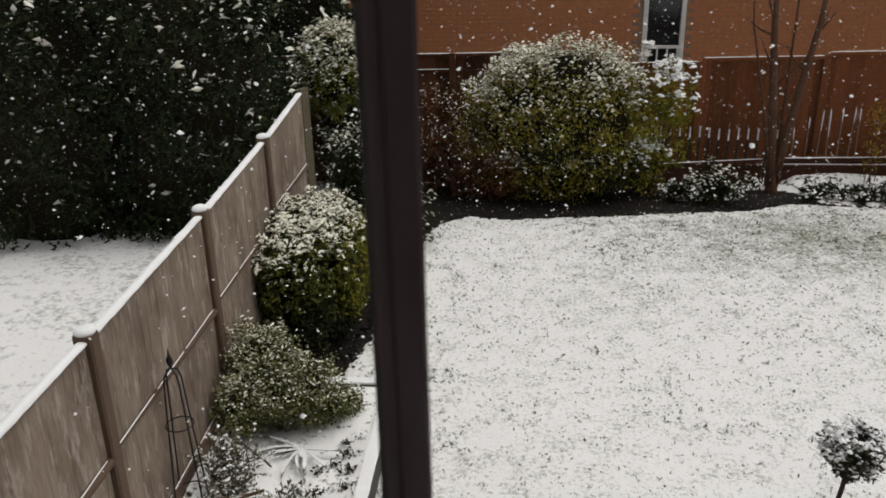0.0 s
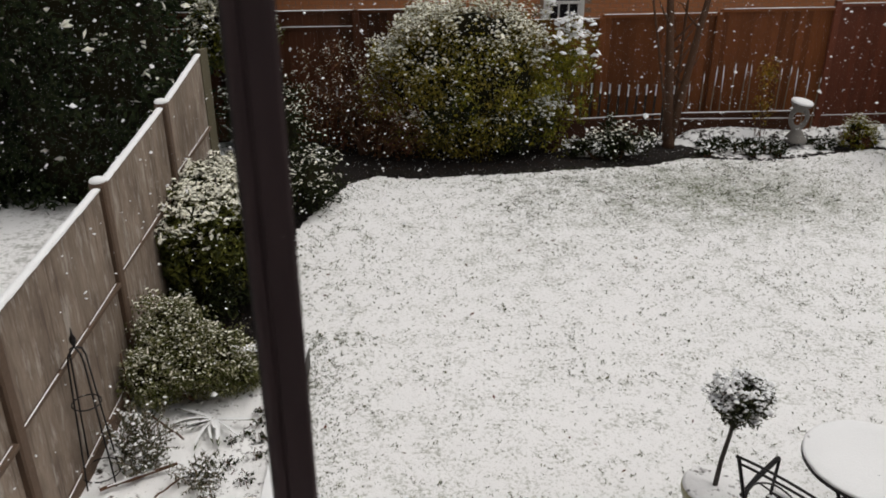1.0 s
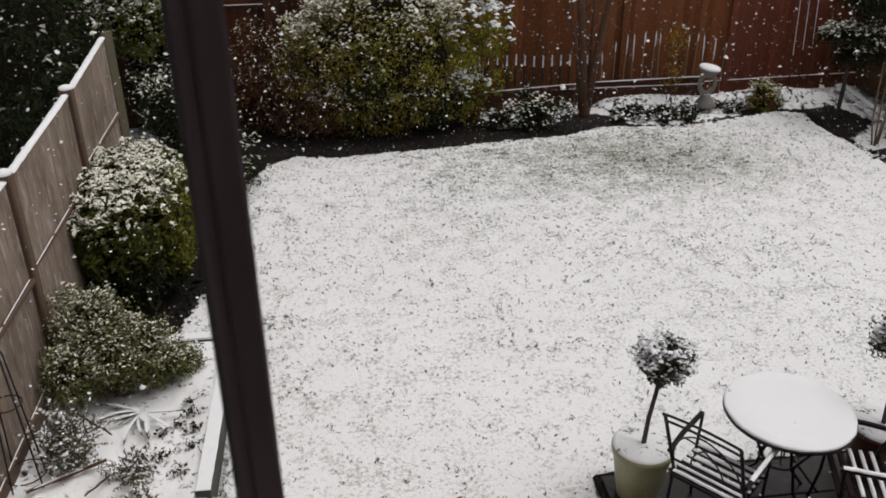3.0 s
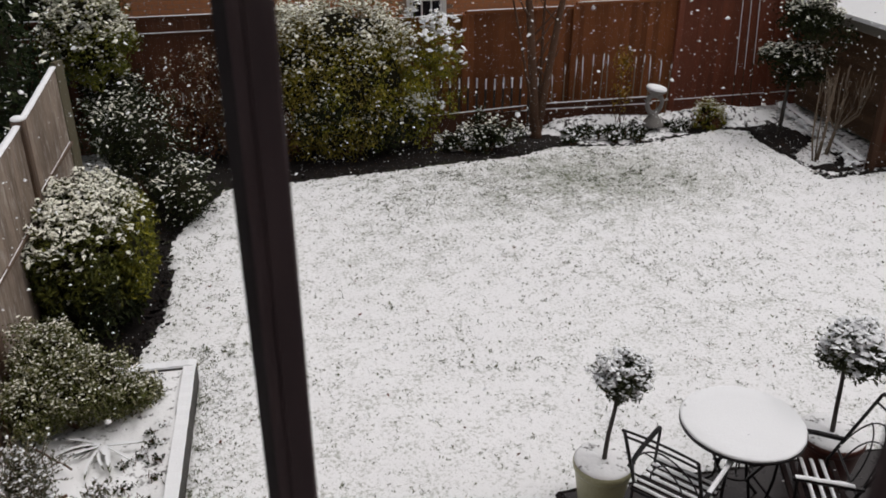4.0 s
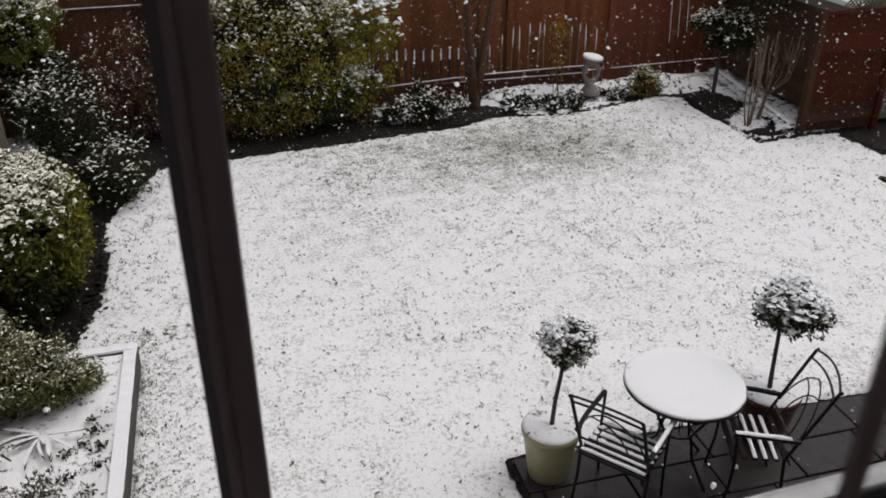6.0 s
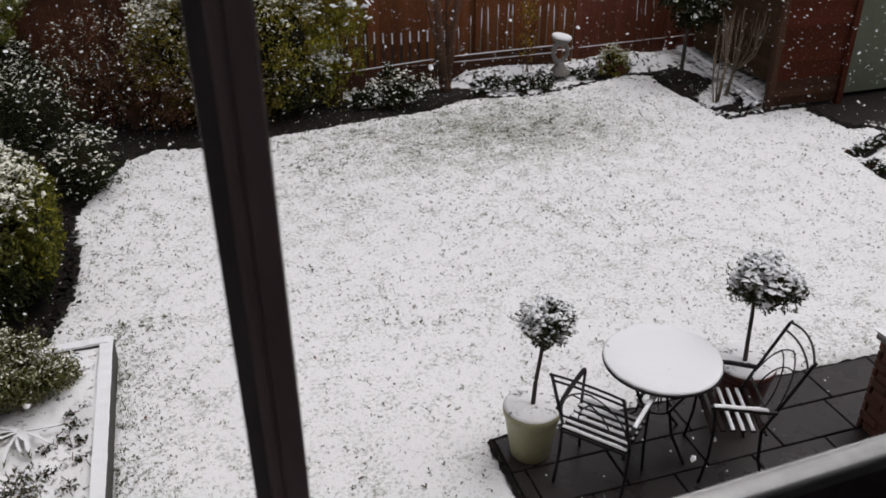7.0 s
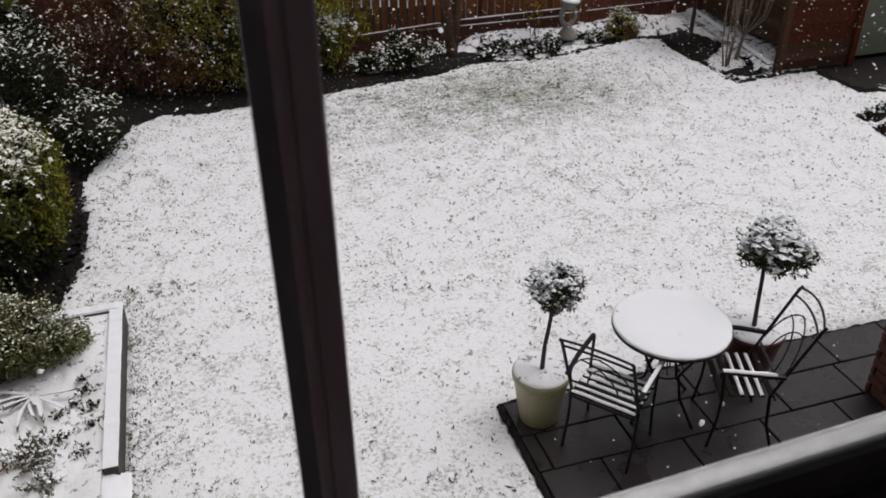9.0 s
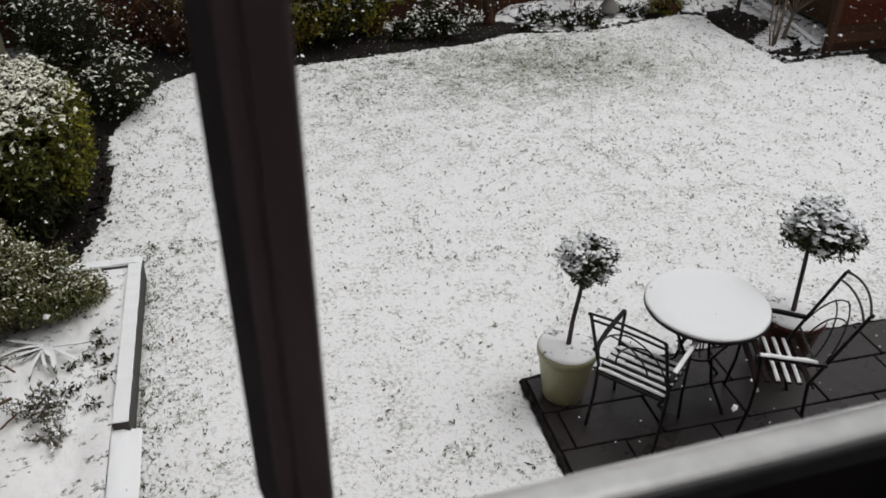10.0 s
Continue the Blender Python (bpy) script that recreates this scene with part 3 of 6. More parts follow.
def window_and_house():
    win = thing("window_1", "dark brown window frame seen from indoors with a pale wet sill", "window", (0, 0.401, 3.6875), 2.75, kind="structure")
    lean = radians(2.75)

    def plan(x, y):
        """A place in the garden's plan, in the window's own axes."""
        y -= 0.401
        return (x * math.cos(lean) + y * math.sin(lean), -x * math.sin(lean) + y * math.cos(lean))

    bar = [(-0.0955, 0.4296), (-0.0919, 0.4278), (-0.0886, 0.4278), (-0.0877, 0.4295), (-0.0867, 0.4295), (-0.0858, 0.4278), (-0.0724, 0.4278), (-0.0706, 0.4298), (-0.0780, 0.4670), (-0.0948, 0.4665)]
    part("mullion", prism([plan(*q) for q in bar], -0.03, 1.25), FRAME, win)
    # the mullion's left bevel, its shade painted on in black
    part("glazing_bead", prism([plan(*q) for q in ((-0.0952, 0.4300), (-0.0940, 0.4660), (-0.1055, 0.4663))], -0.03, 1.25), SEALSHADE, win, "left bevel of the mullion, blackened as shade")
    # pale strips added to paint the thin reflection along the mullion's outer edges
    for x in (-0.1044, -0.0787):
        c = plan(x, 0.4690)
        part("glazing_seal", prism([(c[0] - 0.0012, c[1] - 0.002), (c[0] + 0.0012, c[1] - 0.002), (c[0] + 0.0012, c[1] + 0.002), (c[0] - 0.0012, c[1] + 0.002)], -0.03, 1.25), PALEGLINT, win, "thin pale strip painting the reflection on the mullion's edge")
    for x in (-1.22, 0.93):
        part("jamb", Mesher().box((x, 0.03, 0.61), (0.06, 0.07, 1.28), ch=0.004), FRAME, win)
    part("head", Mesher().box((-0.145, 0.03, 1.28), (2.21, 0.07, 0.06), ch=0.004), FRAME, win)
    nose = [(0.0006 + 0.0165 * math.cos(a) * 0.956 + 0.0115 * math.sin(a) * 0.292, -0.0098 - 0.0165 * math.cos(a) * 0.292 + 0.0115 * math.sin(a) * 0.956) for a in np.linspace(0, 2 * math.pi, 20, endpoint=False)]
    sill = Mesher().add([(x, y, z) for x in (-1.19, 0.90) for y, z in nose], [(k, (k + 1) % 20, 20 + (k + 1) % 20, 20 + k) for k in range(20)] + [tuple(range(20))[::-1], tuple(range(20, 40))])
    part("outer_sill", sill, WETWHITE, win, "pale wet rounded sill edge", smooth=True)
    part("glazing_bead", Mesher().box((-0.145, -0.0165, -0.001), (2.09, 0.006, 0.014), ch=0.002), GREYSEAL, win, "dark grey bead")
    # strip and rail are black to paint the shade below the sill
    part("gasket", Mesher().box((-0.145, -0.0100, -0.034), (2.09, 0.012, 0.052), ch=0.003), SEALSHADE, win, "black gasket strip with the shade below the sill in its tone")
    part("bottom_rail", Mesher().box((-0.145, -0.104, -0.078), (2.09, 0.196, 0.05), ch=0.003), SEALSHADE, win)
    part("window_board", Mesher().box((-0.58, -0.100, -0.040), (1.28, 0.17, 0.025), ch=0.005), WHITEPAINT, win, "white indoor window board")
    for a, c in ((-1.19, -0.088), (-0.058, 0.90)):
        g = part("pane", Mesher().box(((a + c) / 2, 0.072, 0.62), (c - a, 0.003, 1.27), ch=0.0005), GLASS, win, "clear window pane")
        g.visible_shadow = False
    # edge of the sash that stands open into the room
    part("hinge_arm", Mesher().box((0.10, -0.15, 1.262), (0.02, 0.30, 0.02), ch=0.002), FRAME, win)
    sash = thing("open_sash", "edge of a dark brown window sash standing open indoors", "window sash", (0.0651, 0.1175, 4.0))
    part("stile", Mesher().box((0.0030, -0.0022, 0.33), (0.0044, 0.0044, 1.10), ch=0.001), FRAME, sash)
    part("gasket", Mesher().box((0.0036, 0.0008, 0.33), (0.0020, 0.0016, 1.10), ch=0.0003), SEALSHADE, sash)

    def slab(name, label, c, s, mat):
        m = Mesher()
        m.box(c, s, ch=0.004)
        return tagged(part(name, m, mat), label, "wall" if "wall" in name else name, kind="structure")

    slab("wall_north", "brick outer wall below the window", (0.0, 0.345, 1.77), (9.0, 0.18, 3.60), REDBRICK)
    slab("wall_north_top", "outer wall above the window", (0.0, 0.36, 5.42), (9.0, 0.24, 0.86), PLASTER)
    slab("wall_north_left", "outer wall beside the window", (-2.88, 0.36, 4.31), (3.24, 0.24, 1.34), PLASTER)
    slab("wall_north_right", "outer wall beside the window", (2.75, 0.36, 4.31), (3.54, 0.24, 1.34), PLASTER)
    slab("wall_west", "plain indoor wall", (-2.2, -1.13, 3.9), (0.1, 2.74, 2.7), PLASTER)
    slab("wall_east", "plain indoor wall", (2.2, -1.13, 3.9), (0.1, 2.74, 2.7), PLASTER)
    # unseen south opening, added wide to brighten the frame's indoor side
    slab("wall_south", "plain indoor wall below an unseen opening added for light", (0, -2.5, 2.75), (4.5, 0.1, 0.4), PLASTER)
    slab("wall_south_top", "plain indoor wall above an unseen opening added for light", (0, -2.5, 5.10), (4.5, 0.1, 0.3), PLASTER)
    slab("wall_south_left", "plain indoor wall beside an unseen opening added for light", (-2.1, -2.5, 3.95), (0.3, 0.1, 2.0), PLASTER)
    slab("wall_south_right", "plain indoor wall beside an unseen opening added for light", (2.1, -2.5, 3.95), (0.3, 0.1, 2.0), PLASTER)
    slab("floor", "beige carpeted bedroom floor", (0, -1.13, 2.6), (4.5, 2.84, 0.1), CARPET)
    slab("ceiling", "plain white ceiling", (0, -1.13, 5.25), (4.5, 2.84, 0.1), PLASTER)


window_and_house()


# ---------------------------------------------------------------- tan fence beside the raised bed
def snow_strip(name, a, b, width, height, parent, seed=0, flat=False):
    """A rounded uneven ridge of snow lying along a line."""
    rs = np.random.RandomState(seed)
    a, b = Vector(a), Vector(b)
    ln = (b - a).length
    n = max(3, int(ln / 0.06))
    d = (b - a).normalized()
    side = d.cross(Vector((0, 0, 1))).normalized()
    mb = Mesher()
    prof = [(-0.5, -0.1), (-0.49, 0.8), (-0.46, 0.97), (0.46, 1.0), (0.49, 0.8), (0.5, -0.1)] if flat else [(-0.5, -0.1), (-0.46, 0.45), (-0.22, 0.9), (0.18, 1.0), (0.45, 0.5), (0.5, -0.1)]
    verts, faces = [], []
    for i in range(n + 1):
        c = a.lerp(b, i / n)
        w, h = width * (0.9 + 0.2 * rs.rand()), height * (0.7 + 0.6 * rs.rand())
        if flat:
            w, h = width * (0.91 + 0.10 * rs.rand()), height * (0.70 + 0.55 * rs.rand())
        if i in (0, n):
            h *= 0.4
        for s, z in prof:
            verts.append(c + side * s * w + Vector((0, 0, z * h)))
    k = len(prof)
    for i in range(n):
        for j in range(k - 1):
            faces.append((i * k + j, i * k + j + 1, (i + 1) * k + j + 1, (i + 1) * k + j))
    faces += [tuple(range(k)), tuple(n * k + j for j in range(k))[::-1]]
    mb.add(verts, faces)
    return part(name, mb, SNOW, parent, "ridge of fresh snow", smooth=not flat)


def tan_fence():
    posts = [(2.02, 1.90), (3.92, 1.90), (5.83, 1.92), (7.67, 1.985), (9.34, 2.10)]
    xf = lambda y: -2.36 - 0.020 * (y - 5.8)
    f = thing("fence", "weathered tan timber panel fence with concrete posts and snow along its top", "fence", (-2.36, 5.8, 0), kind="structure")
    loc = lambda x, y, z: (x + 2.36, y - 5.8, z)
    for y, h in posts[:-1]:
        mb = Mesher()
        mb.box(loc(xf(y), y, h / 2 - 0.1), (0.11, 0.10, h + 0.2), ch=0.012)
        p = part("post", mb, POSTTAN, f)
        mb = Mesher()
        x, yy, z = loc(xf(y), y, h - 0.005)
        mb.lathe([(0.058, 0.0), (0.062, 0.008), (0.056, 0.022), (0.034, 0.034), (0.004, 0.037)], 12, (x, yy, z))
        part("snow_cap", mb, SNOW, p, "cap of fresh snow", smooth=True)
    for (y0, h0), (y1, h1) in zip(posts, posts[1:] + [(11.4, 2.12)]):
        if y1 > 10:
            continue
        n = 15
        base = 0.30 + (0.0 if y0 < 7 else 0.05 if y0 < 8 else 0.22)
        mid = 1.10 + (0.0 if y0 < 5.8 else 0.02 if y0 < 7 else 0.13)
        w = (y1 - y0 - 0.10) / n
        top0, top1 = h0 - 0.07, h1 - 0.07
        for k in range(n):
            y = y0 + 0.05 + (k + 0.5) * w
            t = (y - y0) / (y1 - y0)
            top = top0 * (1 - t) + top1 * t
            off = 0.0016 * ((k * 7) % 3 - 1)
            mb = Mesher()
            mb.box(loc(xf(y) + off, y, (mid + 0.02 + top) / 2), (0.022, w * 0.998, top - mid - 0.02), ch=0.0008)
            part("board", mb, WOODTAN, f)
            mb = Mesher()
            mb.box(loc(xf(y) + off * 0.6 - 0.004, y, (base + mid) / 2), (0.022, w * 0.998, mid - base - 0.02), ch=0.0008)
            part("board", mb, WOODTAN, f)
        ym = (y0 + y1) / 2
        for z, wd, hh in ((mid, 0.050, 0.035), (base, 0.060, 0.035)):
            mb = Mesher()
            mb.box(loc(xf(ym) + 0.012, ym, z), (wd, y1 - y0 - 0.1, hh), ch=0.005)
            rl = part("rail", mb, POSTTAN, f)
            at = lambda q, z=z, hh=hh: loc(xf(y0 + (y1 - y0) * q) + 0.022, y0 + (y1 - y0) * q, z + hh / 2)
            for q0, q1 in ((0.04, 0.33), (0.36, 0.62), (0.64, 0.96)):
                snow_strip("snow_line", at(q0), at(q1), 0.009, 0.005, rl, int(y0 * 10 + z * 7 + q0 * 30))
        mb = Mesher()
        mb.box(loc(xf(ym), ym, base / 2 - 0.06), (0.05, y1 - y0 - 0.1, base + 0.10), ch=0.006)
        part("gravel_board", mb, POSTTAN, f)
        a, b = Vector(loc(xf(y0), y0 + 0.05, h0 - 0.06)), Vector(loc(xf(y1), y1 - 0.05, h1 - 0.06))
        mb = Mesher()
        mb.tube([a, b], 0.024, 6)
        cp = part("capping_rail", mb, WOODTAN, f)
        snow_strip("snow_line", a + Vector((0, 0, 0.012)), b + Vector((0, 0, 0.012)), 0.060, 0.024, cp, int(y0 * 3))
    # the return's shade is put into its dark olive colour
    mb = Mesher()
    mb.box(loc(-2.41, 9.40, 1.05), (0.05, 0.13, 2.08), pose(0, 0, 0, 0, 0, -25), 0.004)
    part("end_panel", mb, OLIVEWOOD, f, "short end panel with its shade in the olive tone")


tan_fence()


# ---------------------------------------------------------------- raised bed
def raised_bed():
    b = thing("raised_bed", "raised timber-edged planting bed full of snow", "planting bed", (-1.0, 5.3, 0))
    loc = lambda x, y, z: (x + 1.0, y - 5.3, z)
    mb = Mesher()
    mb.box(loc(-1.055, 5.32, 0.10), (0.10, 1.92, 0.24), ch=0.008)
    s = part("sleeper", mb, SLEEPER, b)
    snow_strip("snow_line", loc(-1.055, 4.36, 0.222), loc(-1.055, 6.28, 0.221), 0.106, 0.012, s, 3, True)
    mb = Mesher()
    mb.box(loc(-1.66, 6.23, 0.10), (1.11, 0.10, 0.24), ch=0.008)
    s = part("sleeper", mb, SLEEPER, b)
    snow_strip("snow_line", loc(-2.25, 6.23, 0.222), loc(-1.0, 6.23, 0.222), 0.100, 0.018, s, 4, True)
    # snow-covered fill
    xs, ys = np.linspace(-2.32, -1.105, 40), np.linspace(1.6, 6.18, 130)
    X, Y = np.meshgrid(xs, ys, indexing="ij")
    rs = np.random.RandomState(5)
    Z = 0.175 + 0.018 * np.sin(X * 9 + Y * 4) * np.sin(Y * 7 - X * 3) + 0.02 * np.sin(Y * 2.3 + X) + rs.normal(size=X.shape) * 0.006
    calm = np.clip((Y - 5.45) / 0.25, 0, 1) * np.clip((X + 1.75) / 0.2, 0, 1)
    Z = Z * (1 - calm) + 0.200 * calm
    Z = Z + (0.226 - Z) * np.clip((X + 1.30) / 0.18, 0, 1) * np.clip((5.75 - Y) / 0.3, 0, 1) * (0.75 + 0.25 * np.sin(Y * 5))
    m = len(ys)
    f = np.array([[i * m + j, (i + 1) * m + j, (i + 1) * m + j + 1, i * m + j + 1] for i in range(len(xs) - 1) for j in range(m - 1)])
    v = np.stack([X + 1.0, Y - 5.3, Z], 2).reshape(-1, 3)
    arrays("snowy_soil", v, f, BEDSNOW, b, "snow broken by dark soil", smooth=True)
    # lower snow-covered end of the bed
    xs, ys = np.linspace(-1.12, -0.94, 8), np.linspace(1.6, 4.38, 60)
    X, Y = np.meshgrid(xs, ys, indexing="ij")
    Z = 0.15 - 0.5 * np.clip(X + 1.06, 0, 1) ** 1.2 + 0.012 * np.sin(Y * 6) + rs.normal(size=X.shape) * 0.004
    m = len(ys)
    f = np.array([[i * m + j, (i + 1) * m + j, (i + 1) * m + j + 1, i * m + j + 1] for i in range(len(xs) - 1) for j in range(m - 1)])
    arrays("snow_bank", np.stack([X + 1.0, Y - 5.3, Z], 2).reshape(-1, 3), f, SNOW, b, "soft bank of snow", smooth=True)


raised_bed()


def strap_plant():
    t = thing("strap_leaf_plant", "flattened strap-leaved plant lying under snow in the raised bed", "plant", (-1.60, 5.28, 0.19))
    rs = np.random.RandomState(17)
    for k in range(13):
        a, L, w = rs.uniform(1.9, 6.0), rs.uniform(0.14, 0.36), rs.uniform(0.020, 0.032)
        up = rs.uniform(0.004, 0.035)
        d, sd = Vector((math.cos(a), math.sin(a), 0)), Vector((-math.sin(a), math.cos(a), 0))
        bend = rs.uniform(-0.13, 0.13)

        def strip(scale, lift, q0, q1):
            v, f = [], []
            for i in range(9):
                q = q0 + (q1 - q0) * i / 8
                c = d * (0.02 + L * q) + sd * bend * q * q + Vector((0, 0, 0.012 + up * math.sin(q * 2.6) + lift))
                ww = w * scale * (0.55 + 0.9 * q * (1.6 - 1.45 * q)) * (1.0 if i < 8 else 0.25)
                v += [c - sd * ww * 0.5 + Vector((0, 0, 0.003)), c, c + sd * ww * 0.5 + Vector((0, 0, 0.003))]
            for i in range(8):
                f += [(3 * i, 3 * i + 1, 3 * i + 4, 3 * i + 3), (3 * i + 1, 3 * i + 2, 3 * i + 5, 3 * i + 4)]
            return Mesher().add(v, f)

        lf = part("strap_leaf", strip(1.05, 0.0, 0.0, 1.0), LEAF_GREY, t)
        part("snow_line", strip(1.22, 0.007, 0.0, rs.uniform(0.88, 1.0)), SNOW, lf, "snow lying along the leaf", smooth=True)


strap_plant()


def garden_cane(label, a, b, r, seed, snowy):
    c = thing("garden_cane", label, "cane", a)
    e = Vector(b) - Vector(a)
    n = 7
    mb = Mesher()
    mb.tube([e * (i / n) + Vector((0.006 * math.sin(i * 2.1 + seed), 0.004 * math.sin(i * 1.3), 0)) for i in range(n + 1)], [r * (1 + 0.12 * math.sin(i * 2.6)) for i in range(n + 1)], 7)
    part("rod", mb, BARK, c)
    if snowy:
        snow_strip("snow_line", e * 0.1 + Vector((0, 0, r * 0.7)), e * 0.7 + Vector((0, 0, r * 0.7)), r * 1.1, r * 0.6, c, seed)


garden_cane("thin dark bamboo cane lying on the snowy bed", (-2.133, 5.33, 0.255), (-1.76, 5.0, 0.235), 0.0075, 1, False)
garden_cane("old woody stem lying across the snowy bed", (-2.19, 4.48, 0.235), (-1.73, 4.73, 0.240), 0.012, 2, True)
garden_cane("thin cane lying on the snowy bed by a plant", (-1.80, 4.40, 0.235), (-1.66, 4.61, 0.235), 0.007, 3, False)
garden_cane("pale cane leaning on the tan fence", (-2.22, 5.30, 0.19), (-2.325, 5.56, 0.62), 0.007, 4, False)


def obelisk():
    o = thing("plant_obelisk", "rusty black wire plant obelisk standing in a snowy bed", "plant support", (-2.22, 4.64, 0.17), 12)
    for k in range(4):
        a = radians(45 + 90 * k)
        mb = Mesher()
        b, t = Vector((0.135 * math.cos(a), 0.135 * math.sin(a), -0.05)), Vector((0.066 * math.cos(a), 0.066 * math.sin(a), 1.00))
        mb.tube([b, b.lerp(t, 0.5), t, Vector((0.050 * math.cos(a), 0.050 * math.sin(a), 1.055)), Vector((0, 0, 1.09))], 0.0065, 6)
        part("leg", mb, IRON, o)
    for z, r in ((0.10, 0.129), (0.66, 0.092)):
        mb = Mesher()
        mb.tube([(r * math.cos(i * math.pi / 8), r * math.sin(i * math.pi / 8), z) for i in range(17)], 0.005, 5, False)
        part("ring", mb, IRON, o)
    mb = Mesher()
    mb.lathe([(0.006, 1.08), (0.010, 1.10), (0.022, 1.13), (0.022, 1.15), (0.008, 1.18), (0.002, 1.23)], 8)
    part("finial", mb, IRON, o)


obelisk()


# ---------------------------------------------------------------- patio
def patio():
    p = thing("patio", "dark wet stone patio paving with open joints", "patio", (1.62, 0.6, 0), kind="structure")
    loc = lambda x, y, z: (x - 1.62, y - 0.6, z)
    mb = Mesher()
    mb.box(loc(5.25, 2.5, -0.055), (7.28, 3.76, 0.05), ch=0.004)
    part("joint_bed", mb, JOINT, p)
    rs = np.random.RandomState(8)
    y, row = 4.385, 0
    while y > 0.7:
        h = 0.352
        x = (1.19, 1.11, 1.45)[row % 3]
        while x < 8.8:
            w = 0.62
            a, b = max(x, 1.625), min(x + w, 8.85)
            if b - a > 0.05:
                mb = Mesher()
                mb.box(loc((a + b) / 2, y - h / 2, -0.024 + 0.003 * rs.rand()), (b - a - 0.012, h - 0.012, 0.05), pose(0, 0, 0, rs.uniform(-0.25, 0.25), rs.uniform(-0.25, 0.25), 0), 0.006)
                part("paving_slab", mb, SLAB, p)
            x += w
        y -= h
        row += 1


patio()


def turf_edge():
    e = thing("turf_edge", "dark cut turf edge between snowy lawn and patio", "lawn edge", (1.6, 4.4, 0), kind="structure")
    rs = np.random.RandomState(15)
    for a, q in (((0.0, 0.0), (7.2, -0.02)), ((0.0, 0.0), (-0.02, -3.4))):
        A, B = Vector((*a, -0.02)), Vector((*q, -0.02))
        n = int((B - A).length / 0.04)
        mb = Mesher()
        mb.tube([A.lerp(B, i / n) + Vector((rs.uniform(-0.008, 0.008), rs.uniform(-0.008, 0.008), rs.uniform(-0.006, 0.010))) for i in range(n + 1)], [0.013 + 0.010 * rs.rand() for i in range(n + 1)], 6)
        part("soil", mb, SOIL, e)


turf_edge()


# ---------------------------------------------------------------- table, chairs, potted bay trees
def bistro_table():
    t = thing("garden_table", "round black metal bistro table under a thick even layer of snow", "table", (2.70, 4.02, 0.0))
    R = 0.405
    mb = Mesher()
    mb.lathe([(0.02, 0.715), (R - 0.01, 0.715), (R, 0.722), (R, 0.738), (R - 0.006, 0.742), (0.02, 0.742)], 56)
    part("tabletop", mb, IRON, t)
    rs = np.random.RandomState(4)
    mb = Mesher()
    n = 56
    prof = [(0.985, 0.7415), (0.990, 0.747), (0.975, 0.755), (0.945, 0.759), (0.7, 0.762), (0.35, 0.761), (0.02, 0.762)]
    verts, faces = [], []
    for i, (r, z) in enumerate(prof):
        for k in range(n):
            a = 2 * math.pi * k / n
            rr = r * R * (1 + 0.006 * math.sin(3 * a) + 0.004 * rs.normal() * (i < 3))
            verts.append((rr * math.cos(a), rr * math.sin(a), z + 0.0012 * rs.normal() * (1 < i < 4)))
    for i in range(len(prof) - 1):
        for k in range(n):
            faces.append((i * n + k, i * n + (k + 1) % n, (i + 1) * n + (k + 1) % n, (i + 1) * n + k))
    faces.append(tuple((len(prof) - 1) * n + k for k in range(n)))
    mb.add(verts, faces)
    part("snow_layer", mb, SNOW, t, "thick smooth layer of fresh snow", smooth=True)
    for k in range(4):
        a = radians(20 + 90 * k)
        c, s = math.cos(a), math.sin(a)
        mb = Mesher()
        mb.tube([(0.30 * c, 0.30 * s, 0.715), (0.22 * c, 0.22 * s, 0.55), (0.12 * c, 0.12 * s, 0.36), (0.16 * c, 0.16 * s, 0.18), (0.30 * c, 0.30 * s, 0.0)], 0.011, 7)
        part("leg", mb, IRON, t)
    for z, r in ((0.36, 0.125), (0.62, 0.25)):
        mb = Mesher()
        mb.tube([(r * math.cos(i * math.pi / 12), r * math.sin(i * math.pi / 12), z) for i in range(25)], 0.007, 6, False)
        part("ring", mb, IRON, t)
    for k in range(4):
        a = radians(65 + 90 * k)
        c, s = math.cos(a), math.sin(a)
        mb = Mesher()
        mb.tube([(0.12 * c + 0.05 * math.cos(q) * c, 0.12 * s + 0.05 * math.cos(q) * s, 0.50 + 0.10 * math.sin(q)) for q in np.linspace(0, 5.2, 14)], 0.006, 5)
        part("scroll", mb, IRON, t)


bistro_table()


